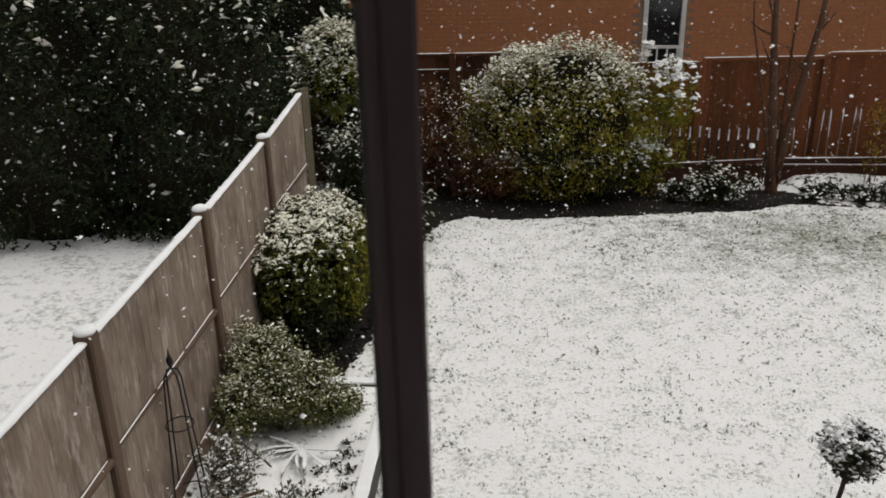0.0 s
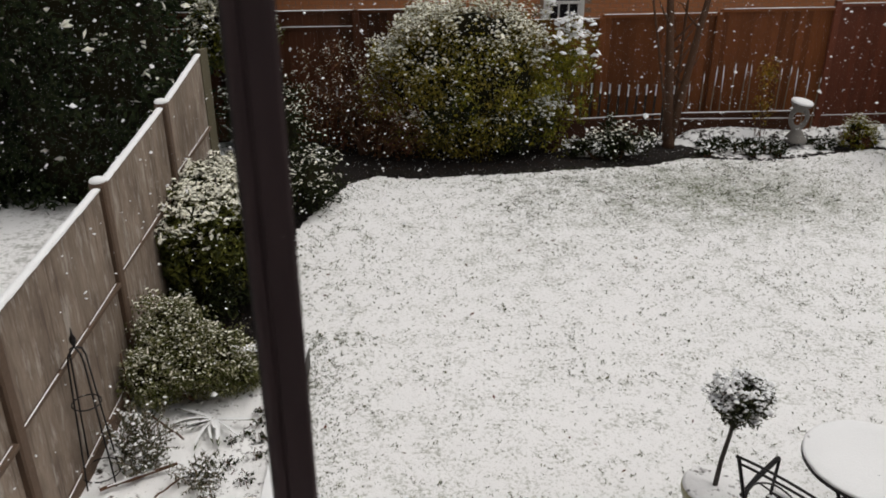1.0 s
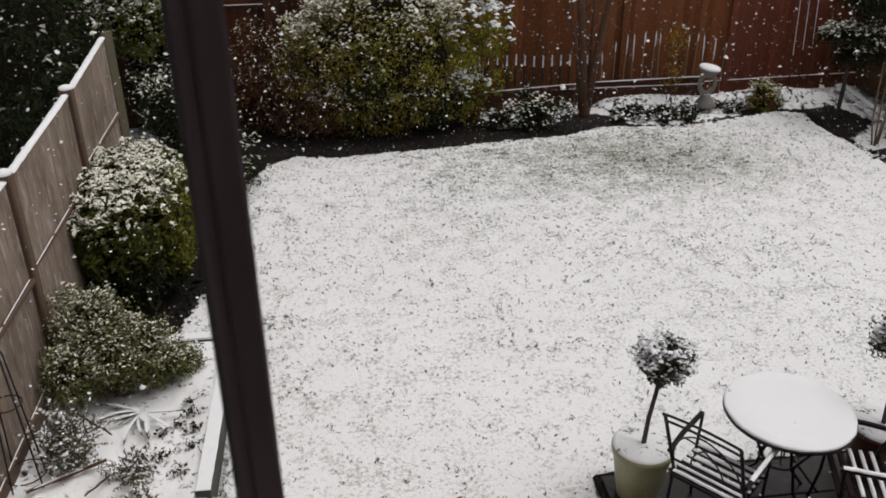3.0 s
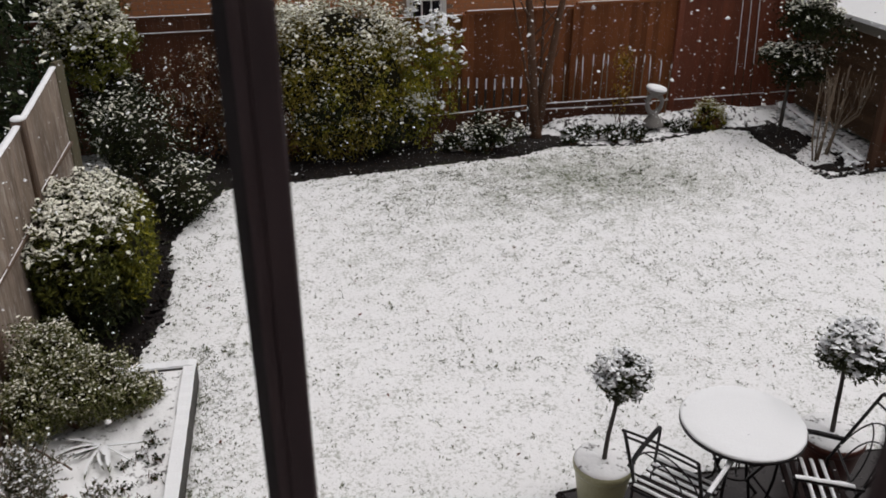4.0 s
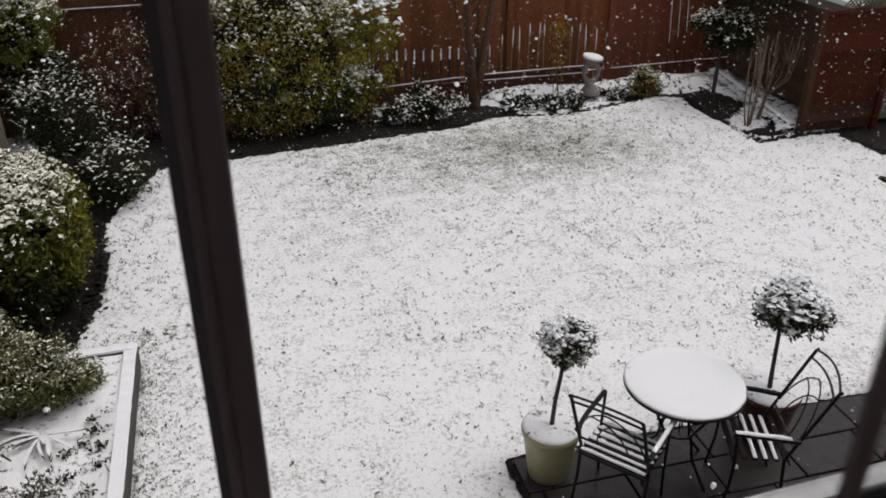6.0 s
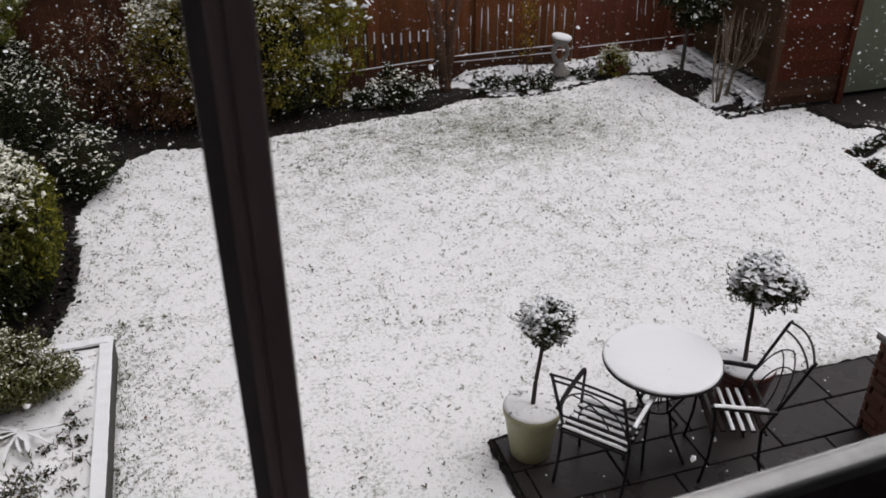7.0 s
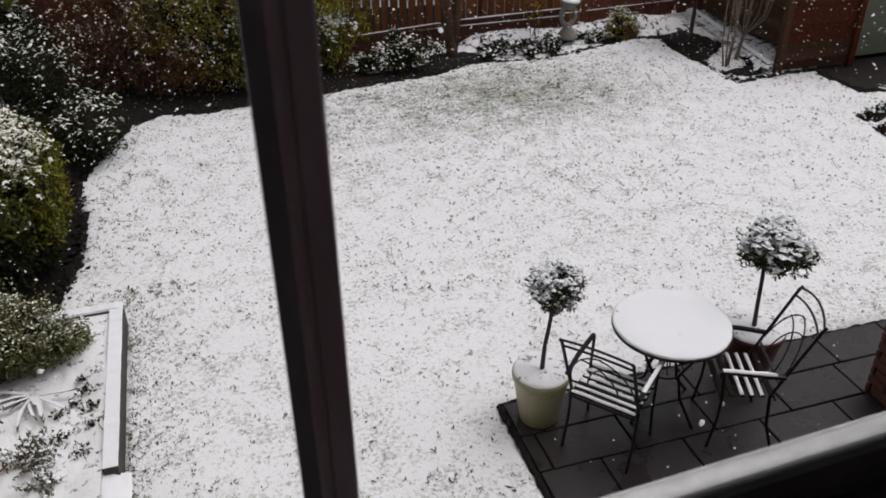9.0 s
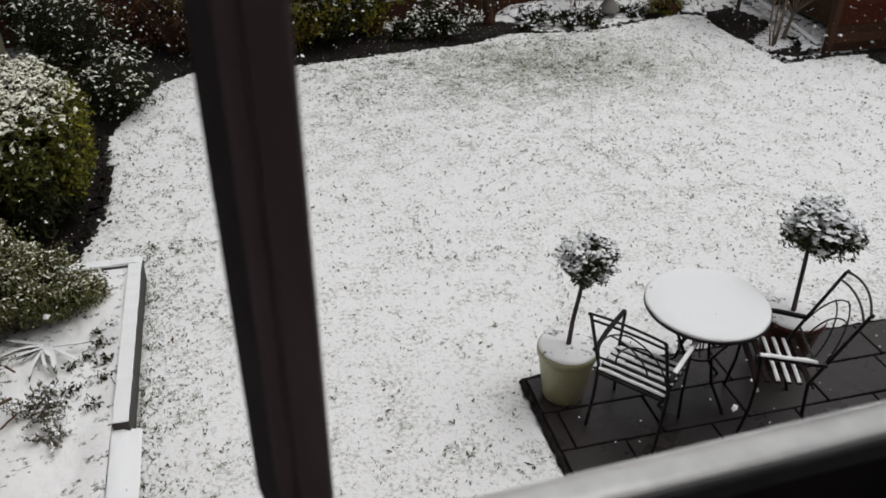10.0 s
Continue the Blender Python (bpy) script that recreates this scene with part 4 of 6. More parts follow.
def garden_chair(at, rz, label, snowy=range(6), bare=1):
    """Folding iron armchair; it looks along its own +x, its back at -x."""
    c = thing("garden_chair", label, "chair", at, rz, group="chairs round the garden table")
    W, H, B = 0.235, 0.45, 1.02
    bx = lambda z: -0.13 - (z - 0.46) * 0.42
    for s in (-1, 1):
        mb = Mesher()
        mb.tube([(-0.215, s * W, 0.0), (-0.150, s * W, 0.22), (-0.13, s * W, 0.46), (bx(0.66), s * W, 0.66), (bx(B - 0.02), s * W, B - 0.02), (bx(B) - 0.012, s * W, B)], 0.0115, 7)
        part("back_post", mb, IRON, c)
        mb = Mesher()
        mb.tube([(0.215, s * W, 0.0), (0.180, s * W, 0.24), (0.175, s * W, H - 0.02), (0.195, s * W, 0.68)], 0.0105, 7)
        part("front_leg", mb, IRON, c)
        mb = Mesher()
        mb.tube([(bx(0.625), s * (W + 0.012), 0.625), (-0.02, s * (W + 0.022), 0.65), (0.20, s * (W + 0.018), 0.67), (0.225, s * (W + 0.018), 0.665)], 0.018, 6)
        arm = part("armrest", mb, IRON, c)
        if s != bare:
            snow_strip("snow_line", (-0.14, s * (W + 0.016), 0.652), (0.21, s * (W + 0.018), 0.683), 0.030, 0.016, arm, 3 + s)
    for x in (-0.17, 0.185):
        mb = Mesher()
        mb.tube([(x, -W, H - 0.02), (x, W, H - 0.02)], 0.009, 6)
        part("seat_rail", mb, IRON, c)
    for k in range(6):
        x = -0.15 + k * 0.065
        mb = Mesher()
        mb.box((x, 0, H), (0.038, 2 * W - 0.01, 0.014), ch=0.004)
        sl = part("seat_slat", mb, SLATWOOD, c, "dark wooden slat")
        if k in snowy:
            snow_strip("snow_line", (x, -W + 0.012, H + 0.006), (x, W - 0.012, H + 0.006), 0.027, 0.013, sl, 20 + k)
    for z, bow in ((B - 0.01, 0.07), (B - 0.07, 0.05), (0.56, 0.0)):
        mb = Mesher()
        mb.tube([(bx(z) - bow * 0.5 * (1 - (y / W) ** 2), y, z + bow * (1 - (y / W) ** 2) * 0.6) for y in np.linspace(-W, W, 9)], 0.008, 6)
        part("back_rail", mb, IRON, c)
    for s in (-1, 1):
        for y0, y1, ztop in ((W * 0.95, -W * 0.10, B - 0.09), (W * 0.45, -W * 0.55, B - 0.16)):
            mb = Mesher()
            mb.tube([(bx(0.56 + (ztop - 0.56) * math.sin(q * math.pi / 2)), s * (y0 + (y1 - y0) * (1 - math.cos(q * math.pi / 2))), 0.56 + (ztop - 0.56) * math.sin(q * math.pi / 2)) for q in np.linspace(0, 1, 11)], 0.0055, 5)
            part("arch", mb, IRON, c)
    return c


garden_chair((2.18, 3.82, 0.0), 40, "black wrought-iron garden armchair with snowy slats by the table")
garden_chair((3.085, 3.704, 0.0), 160, "black wrought-iron garden armchair with snowy seat beside a brown pot", (1, 2, 3), -1)


def potted_tree(at, pot_mat, pot_word, crown_c, crown_r, leaves, leaf, tuft, taper, snow, seed, pr, tilt, lump):
    t = thing("potted_bay_tree", "lollipop bay tree dusted with snow in a %s pot" % pot_word, "potted tree", at, group="potted trees on the patio")
    mb = Mesher()
    mb.lathe([(pr * 0.70, 0.0), (pr * 0.73, 0.015), (pr * 0.90, 0.22), (pr * 0.985, 0.34), (pr * 1.0, 0.36), (pr * 1.06, 0.37), (pr * 1.07, 0.40), (pr * 1.05, 0.42), (pr * 1.00, 0.424), (pr * 0.96, 0.415), (pr * 0.94, 0.36)], 36)
    part("pot", mb, pot_mat, t, "%s glazed plant pot" % pot_word, smooth=True)
    rs = np.random.RandomState(seed)
    mb = Mesher()
    n = 28
    verts, faces = [], []
    for r, z in ((1.04, 0.420), (1.03, 0.430), (0.92, 0.436), (0.5, 0.440), (0.1, 0.436)):
        for k in range(n):
            a = 2 * math.pi * k / n
            verts.append((r * pr * math.cos(a), r * pr * math.sin(a), z + 0.003 * rs.normal()))
    for i in range(4):
        for k in range(n):
            faces.append((i * n + k, i * n + (k + 1) % n, (i + 1) * n + (k + 1) % n, (i + 1) * n + k))
    faces.append(tuple(4 * n + k for k in range(n)))
    mb.add(verts, faces)
    part("snow_layer", mb, BEDSNOW, t, "snow over potting soil", smooth=True)
    mb = Mesher()
    cx, cy, cz = crown_c
    mb.tube([(0, 0, 0.38), (tilt * 0.3, 0.004, 0.62), (tilt * 0.75 + 0.004, 0, 0.84), (tilt, 0, cz - crown_r[2] * 0.6), (cx, cy, cz)], [0.018, 0.015, 0.014, 0.013, 0.010], 8)
    for k in range(9):
        d = Vector(rs.normal(size=3)).normalized()
        mb.tube([(tilt, 0, cz - crown_r[2] * 0.7), (cx + d.x * crown_r[0] * 0.7, cy + d.y * crown_r[1] * 0.7, cz + d.z * crown_r[2] * 0.6)], [0.008, 0.003], 5)
    part("trunk", mb, DARKBARK, t, smooth=True)
    p, d, u = crown_points(rs, leaves, crown_c, crown_r, seed, 0.16, 0.75, tuft=tuft, per=22)
    # the crown narrows towards the trunk
    low = np.clip((cz - p[:, 2]) / crown_r[2], 0, 1)
    p[:, 0] = cx + (p[:, 0] - cx) * (1 - taper * low)
    p[:, 1] = cy + (p[:, 1] - cy) * (1 - taper * low)
    v, f = leaf_quads(rs, p, d, leaf, leaf * 0.40)
    arrays("crown", v, f, LEAF_BAY, t, kind="stuff")
    up = (u > 0.55) & (rs.rand(len(p)) < snow * np.clip((d[:, 2] + 0.15 + 0.5 * lumps(p, seed + 3, 6.0)) / 1.0, 0, 1))
    v, f = clumps(rs, p[up] + np.array([0, 0, 0.010]), lump, 0.5)
    arrays("snow_cover", v, f, SNOW, t, "patches of fresh snow on leaves", kind="stuff")
    return t


potted_tree((1.83, 4.19, 0.0), CREAM, "cream", (0.05, -0.03, 1.10), (0.185, 0.185, 0.17), 4200, 0.028, 0.040, 0.55, 0.85, 11, 0.192, 0.05, 0.0135)
potted_tree((3.52, 4.17, 0.0), TERRA, "dark brown", (0.005, -0.02, 1.105), (0.228, 0.24, 0.165), 5400, 0.042, 0.056, 0.10, 0.72, 12, 0.215, -0.035, 0.0205)


# ---------------------------------------------------------------- back fence, pickets, neighbouring house
def fence_y(x):
    return 12.78 + 0.055 * (x - 2.0)


def back_fence():
    f = thing("back_fence", "red-brown stained close-board fence with snow along its rails", "fence", (0, 12.9, 0), kind="structure")
    loc = lambda x, y, z: (x, y - 12.9, z)
    edges = [-4.6, -2.8, -0.95, 0.9, 2.7, 4.5, 6.32, 8.15, 10.0]
    for i, (x0, x1) in enumerate(zip(edges, edges[1:])):
        top = 1.92 if x1 < 1 else 1.74 + 0.03 * (x0 - 0.9)
        mat = WOODBROWN if x1 < 1.0 else WOODORANGE if x1 < 2.8 else WOODMID if x1 < 6.4 else WOODRED
        n = 17
        w = (x1 - x0 - 0.1) / n
        for k in range(n):
            x = x0 + 0.05 + (k + 0.5) * w
            mb = Mesher()
            mb.box(loc(x, fence_y(x) + 0.0015 * ((k * 5) % 3), top / 2 - 0.03), (w * 0.992, 0.018, top + 0.06), pose(0, 0, 0, 0, 0, 3.2), 0.0015)
            part("board", mb, mat, f)
        for z, d in (((1.69, 0.05), (top, 0.045)) if x1 < 0 else ((top, 0.045),) if x1 < 1 else ((0.16, 0.05), (top, 0.045))):
            a, b = Vector(loc(x0, fence_y(x0) - 0.03, z)), Vector(loc(x1, fence_y(x1) - 0.03, z))
            c = (a + b) / 2
            mb = Mesher()
            mb.box(c, ((b - a).length, d, 0.05), pose(0, 0, 0, 0, 0, math.degrees(math.atan2(b.y - a.y, b.x - a.x))), 0.005)
            r = part("rail", mb, mat, f)
            snow_strip("snow_line", a + Vector((0.03, -0.01, 0.024)), b + Vector((-0.03, -0.01, 0.024)), 0.024, 0.008, r, i * 3 + int(z))
        tall = 6 < x0 < 7
        mb = Mesher()
        mb.box(loc(x0, fence_y(x0) - 0.02, (top - 0.02) / 2 + 0.05 * tall), (0.10, 0.08, top - 0.02 + 0.10 * tall), ch=0.008)
        ps = part("post", mb, mat, f)
        if not tall:
            continue
        mb = Mesher()
        x, y, z = loc(x0, fence_y(x0) - 0.02, top + 0.12)
        mb.lathe([(0.062, -0.05), (0.066, -0.035), (0.05, 0.0), (0.01, 0.012)], 8, (x, y, z))
        part("snow_cap", mb, SNOW, ps, "cap of fresh snow", smooth=True)


back_fence()


def picket(f, x, y, h, lean):
    """A narrow dark picket with snow driven onto the face of its upper end."""
    mb = Mesher()
    mb.box((x, y, h / 2), (0.034, 0.016, h), pose(0, 0, 0, 0, lean, 0), 0.003)
    p = part("picket", mb, WOODDARK, f)
    mb = Mesher()
    k = 0.155 + 0.03 * lean
    mb.box((x + math.radians(lean) * (h / 2 - k / 2), y - 0.012, h - k / 2 + 0.008), (0.026, 0.012, k), pose(0, 0, 0, 0, lean, 0), 0.005)
    part("snow_cap", mb, SNOW, p, "strip of snow on the picket's tip", smooth=True)


def low_pickets():
    f = thing("picket_fence", "low dark timber pickets tipped with snow in the border", "fence", (0, 12.5, 0))
    rs = np.random.RandomState(44)
    x = -1.55
    while x < 3.95:
        picket(f, x, 0.05 + 0.03 * (x - 2), 0.87 - 0.05 * (x - 2) + rs.uniform(-0.015, 0.015) if x > 1.9 else 0.86, rs.uniform(-1, 1))
        x += 0.142
    for a, b, za, zb, z_low in ((1.95, 3.66, 0.27, 0.345, True), (3.92, 5.80, 0.355, 0.36, False), (3.92, 5.80, 0.262, 0.240, True)):
        A, B = Vector((a, 0.0 + 0.03 * (a - 2), za)), Vector((b, 0.0 + 0.03 * (b - 2), zb))
        mb = Mesher()
        mb.tube([A, B], 0.020, 6)
        r = part("rail", mb, WOODBROWN, f)
        mb = Mesher()
        low = -0.02 if z_low else za - 0.085
        C, lean = (A + B) / 2, math.degrees(math.atan2(B.y - A.y, B.x - A.x))
        mb.box((C.x, C.y + 0.01, (low + min(za, zb)) / 2), (b - a, 0.024, min(za, zb) - low), pose(0, 0, 0, 0, 0, lean), 0.004)
        part("gravel_board", mb, WOODBROWN, f)
        snow_strip("snow_line", A + Vector((0, 0, 0.014)), B + Vector((0, 0, 0.014)), 0.024, 0.009, r, int(a * 5))


low_pickets()


def border_cane(x, z0, z1, k):
    c = thing("border_cane", "thin cane edged with snow in front of the red fence", "cane", (x, 12.66, -0.03), group="canes in the border")
    mb = Mesher()
    lean = 0.025 * (k % 3 - 1)
    mb.tube([(0, 0, 0), (lean * 0.4, 0, z1 * 0.5), (lean, 0, z1 + 0.05)], 0.009, 6)
    part("rod", mb, TWIG, c)
    mb = Mesher()
    mb.tube([(lean * z / z1, -0.012, z + 0.03) for z in np.linspace(z0, z1, 5)], [0.003, 0.007, 0.009, 0.009, 0.004], 6)
    part("snow_line", mb, SNOW, c, "thin line of driven snow", smooth=True)


for k, (x, z0, z1) in enumerate(((4.12, 0.62, 0.80), (4.30, 0.80, 0.95), (4.46, 0.76, 1.06), (4.61, 0.66, 1.07), (4.76, 0.9, 1.10), (4.91, 0.86, 1.10), (5.03, 0.9, 1.08),
                                 (5.48, 0.85, 1.02), (5.60, 0.92, 1.05), (5.75, 0.63, 1.02), (5.92, 0.61, 0.95), (6.08, 0.80, 0.88))):
    border_cane(x, z0, z1, k)


def snow_bank():
    """Soil banked up against the low boards, under snow."""
    xs, ys = np.arange(3.85, 8.2, 0.05), np.arange(12.10, 12.62, 0.04)
    X, Y = np.meshgrid(xs, ys, indexing="ij")
    rs = np.random.RandomState(52)
    q = np.clip((Y - 12.12) / 0.34, 0, 1)
    end = np.clip((X - 3.85) / 0.3, 0, 1) * np.clip((8.2 - X) / 0.5, 0, 1)
    Z = -0.05 + wave(X, Y) + 0.20 * q * q * (3 - 2 * q) * end * (0.85 + 0.2 * np.sin(3 * X)) + rs.normal(size=X.shape) * 0.006
    m = len(ys)
    f = np.array([[i * m + j, (i + 1) * m + j, (i + 1) * m + j + 1, i * m + j + 1] for i in range(len(xs) - 1) for j in range(m - 1)])
    tagged(arrays("snow_bank", np.stack([X, Y, Z], 2).reshape(-1, 3), f, BED, smooth=True), "snowy soil banked against low boards", "ground", kind="structure")


snow_bank()


def trellis_canes():
    t = thing("trellis", "three tall canes edged with snow against the red fence", "trellis", (7.55, 12.95, -0.03))
    for k in range(3):
        x0, x1, z0 = -0.13 + 0.16 * k, -0.19 + 0.15 * k, 0.61 + 0.08 * k
        mb = Mesher()
        a, b = Vector((x0, -0.05, 0.0)), Vector((x1, 0.01, 1.88))
        mb.tube([a, b], 0.010, 6)
        cn = part("cane", mb, BARK, t)
        mb = Mesher()
        mb.tube([a.lerp(b, q) + Vector((0, -0.010, 0)) for q in np.linspace(z0 / 1.88, 0.99, 7)], 0.0055, 5)
        part("snow_line", mb, SNOW, cn, "thin line of snow")


trellis_canes()


def far_house():
    h = thing("neighbouring_house", "orange brick house behind the fence with a white-framed window", "house", (3.0, 15.2, 0))
    # wall in four blocks round the window opening
    x0, x1, wx0, wx1, wz0, wz1, top = -9.0, 14.0, -0.84, -0.12, 1.08, 2.75, 5.2
    blocks = [(x0, wx0, 0, top), (wx1, x1, 0, top), (wx0, wx1, 0, wz0), (wx0, wx1, wz1, top)]
    for a, b, c, d in blocks:
        mb = Mesher()
        mb.box(((a + b) / 2, 0.16, (c + d) / 2), (b - a, 0.25, d - c), ch=0.002)
        part("wall", mb, MORTAR, h)
    # brick courses seen over the fence
    mb = Mesher()
    z, row = 1.27, 0
    while z < 3.4:
        x = x0 - (row % 2) * 0.1125
        while x < 9.0:
            a, b = x + 0.005, x + 0.215
            if not (b > wx0 and a < wx1 and wz0 - 0.03 < z < wz1):
                mb.add([(a, 0.025, z), (b, 0.025, z), (b, 0.025, z + 0.065), (a, 0.025, z + 0.065), (a, 0.05, z), (b, 0.05, z), (b, 0.05, z + 0.065), (a, 0.05, z + 0.065)],
                       [(0, 1, 2, 3), (3, 2, 6, 7), (1, 0, 4, 5), (0, 3, 7, 4), (2, 1, 5, 6)])
            x += 0.225
        z += 0.075
        row += 1
    part("brickwork", mb, BRICK, h, "orange facing bricks", kind="stuff")
    w = new("window")
    w.parent = h
    mb = Mesher()
    for c, s in (((wx0 + 0.04, 0.05, (wz0 + wz1) / 2), (0.08, 0.08, wz1 - wz0)), ((wx1 - 0.04, 0.05, (wz0 + wz1) / 2), (0.08, 0.08, wz1 - wz0)),
                 (((wx0 + wx1) / 2, 0.05, wz0 + 0.04), (wx1 - wx0, 0.09, 0.08)), (((wx0 + wx1) / 2, 0.05, wz1 - 0.04), (wx1 - wx0, 0.08, 0.08))):
        mb.box(c, s, ch=0.006)
    part("window_frame", mb, WHITEPAINT, w, "white plastic window frame")
    mb = Mesher()
    mb.box(((wx0 + wx1) / 2, 0.07, (wz0 + wz1) / 2), (wx1 - wx0 - 0.14, 0.02, wz1 - wz0 - 0.14))
    part("pane", mb, DARKGLASS, w)
    mb = Mesher()
    mb.box(((wx0 + wx1) / 2, -0.01, wz0 - 0.03), (wx1 - wx0 + 0.10, 0.14, 0.05), ch=0.008)
    part("sill", mb, WHITEPAINT, w)
    mb = Mesher()
    mb.box(((wx0 + wx1) / 2, 0.03, 1.59), (wx1 - wx0, 0.05, 0.05), ch=0.006)
    part("transom", mb, WHITEPAINT, w)
    for k in range(4):
        mb = Mesher()
        mb.box((wx0 + 0.10 + k * (wx1 - wx0 - 0.2) / 3, 0.03, (wz0 + 1.59) / 2 + 0.02), (0.026, 0.04, 0.47), ch=0.004)
        part("glazing_bar", mb, WHITEPAINT, w)
    mb = Mesher()
    mb.add([(x0 - 0.3, -0.5, top - 0.15), (x1 + 0.3, -0.5, top - 0.15), (x1 + 0.3, 3.5, top + 2.2), (x0 - 0.3, 3.5, top + 2.2),
            (x0 - 0.3, -0.5, top - 0.30), (x1 + 0.3, -0.5, top - 0.30), (x1 + 0.3, 3.5, top + 2.0), (x0 - 0.3, 3.5, top + 2.0)],
           [(0, 1, 2, 3), (4, 7, 6, 5), (0, 4, 5, 1), (1, 5, 6, 2), (2, 6, 7, 3), (3, 7, 4, 0)])
    part("roof", mb, SNOW, h, "snow-covered roof")


far_house()


# ---------------------------------------------------------------- right side: red panel, shed, brick wall
def red_panel():
    f = thing("fence_panel", "dark red stained lap fence panel with a lattice top", "fence", (7.85, 9.80, 0))
    for x, h in ((0.02, 1.82), (1.25, 2.08)):
        part("post", Mesher().box((x, 0, h / 2 - 0.06), (0.10, 0.10, h), ch=0.008), POSTBROWN if x < 1 else PANELRED, f)
    n = 13
    for k in range(n):
        low = k < 3
        part("board", Mesher().box((0.635, 0.012 - 0.004 * (k % 2), 0.075 + k * 0.127), (1.13, 0.020, 0.136), pose(0, 0, 0, -4.5, (0.5, -0.6, 0.3, 0, 0.15)[k % 5], 0), 0.003), PANELBROWN if low else PANELRED, f, "weathered brown low board" if low else "")
    part("rail", Mesher().box((0.635, -0.012, 1.70), (1.13, 0.05, 0.04), ch=0.005), PANELRED, f)
    part("lattice_rail", Mesher().box((0.80, -0.01, 2.00), (0.80, 0.04, 0.04), ch=0.005), PANELRED, f)
    for lean in (-45, 45):
        for k in range(13):
            x = 0.42 + k * 0.063
            part("lattice_slat", Mesher().box((x, 0.004 + 0.008 * (lean > 0), 1.84), (0.022, 0.007, 0.40), pose(0, 0, 0, 0, lean, 0), 0.001), OLIVEWOOD, f)


red_panel()


def shed():
    s = thing("shed", "dark timber garden shed with a snow-covered roof", "shed", (8.55, 11.4, 0))
    y0, y1, depth, eave = -1.42, 1.45, 2.6, 1.61
    n = 14
    for k in range(n):
        mb = Mesher()
        z = 0.06 + (k + 0.5) * (eave - 0.06) / n
        mb.box((0.0, (y0 + y1) / 2, z), (0.03, y1 - y0, (eave - 0.06) / n * 1.02), pose(0, 0, 0, 0, 6, 0), 0.003)
        part("board", mb, SHEDWOOD, s)
    mb = Mesher()
    mb.box((depth / 2, (y0 + y1) / 2, eave / 2), (depth - 0.06, y1 - y0 - 0.02, eave - 0.02), ch=0.004)
    part("body", mb, GREYGREEN, s, "grey-green painted end wall")
    mb = Mesher()
    mb.box((-0.14, (y0 + y1) / 2, eave + 0.03), (0.022, y1 - y0 + 0.3, 0.12), ch=0.004)
    part("fascia", mb, FASCIA, s, "grey fascia board")
    v = [(-0.16, y0 - 0.15, eave + 0.06), (depth, y0 - 0.15, eave + 0.95), (depth, y1 + 0.15, eave + 0.95), (-0.16, y1 + 0.15, eave + 0.06)]
    mb = Mesher()
    mb.add([*v, *[(x, y, z + 0.04) for x, y, z in v]], [(0, 1, 2, 3)[::-1], (4, 5, 6, 7), (0, 4, 7, 3), (1, 2, 6, 5), (0, 1, 5, 4), (3, 7, 6, 2)])
    part("roof", mb, FASCIA, s)
    mb = Mesher()
    mb.add([*[(x, y, z + 0.042) for x, y, z in v], *[(x * 0.99 + 0.01, y, z + 0.10) for x, y, z in v]], [(4, 5, 6, 7), (0, 4, 7, 3), (1, 2, 6, 5), (0, 1, 5, 4), (3, 7, 6, 2)])
    part("snow_layer", mb, SNOW, s, "thick layer of fresh snow")


shed()


def border_edging():
    e = thing("bed_edging", "low timber edging board topped with snow", "edging", (8.0, 11.3, 0))
    A, B = Vector((-0.18, -1.40, 0.045)), Vector((0.30, 1.50, 0.045))
    mb = Mesher()
    c = (A + B) / 2
    mb.box(c, (0.06, (B - A).length, 0.10), pose(0, 0, 0, 0, 0, -math.degrees(math.atan2(0.5, 3.0))), 0.006)
    part("board", mb, WOODBROWN, e)
    snow_strip("snow_line", A + Vector((0, 0, 0.045)), B + Vector((0, 0, 0.045)), 0.09, 0.03, e, 8)
    rs = np.random.RandomState(18)
    n = 420
    q = rs.rand(n)
    p = np.array(A) * (1 - q[:, None]) + np.array(B) * q[:, None] + np.column_stack([rs.normal(size=n) * 0.06 - 0.03, rs.normal(size=n) * 0.03, rs.rand(n) * 0.05 - 0.02])
    v, f = clumps(rs, p, np.array([[0.035]]), 0.6)
    arrays("snow_lumps", v, f, SNOW, e, "lumps of snow along the board", kind="stuff")


border_edging()


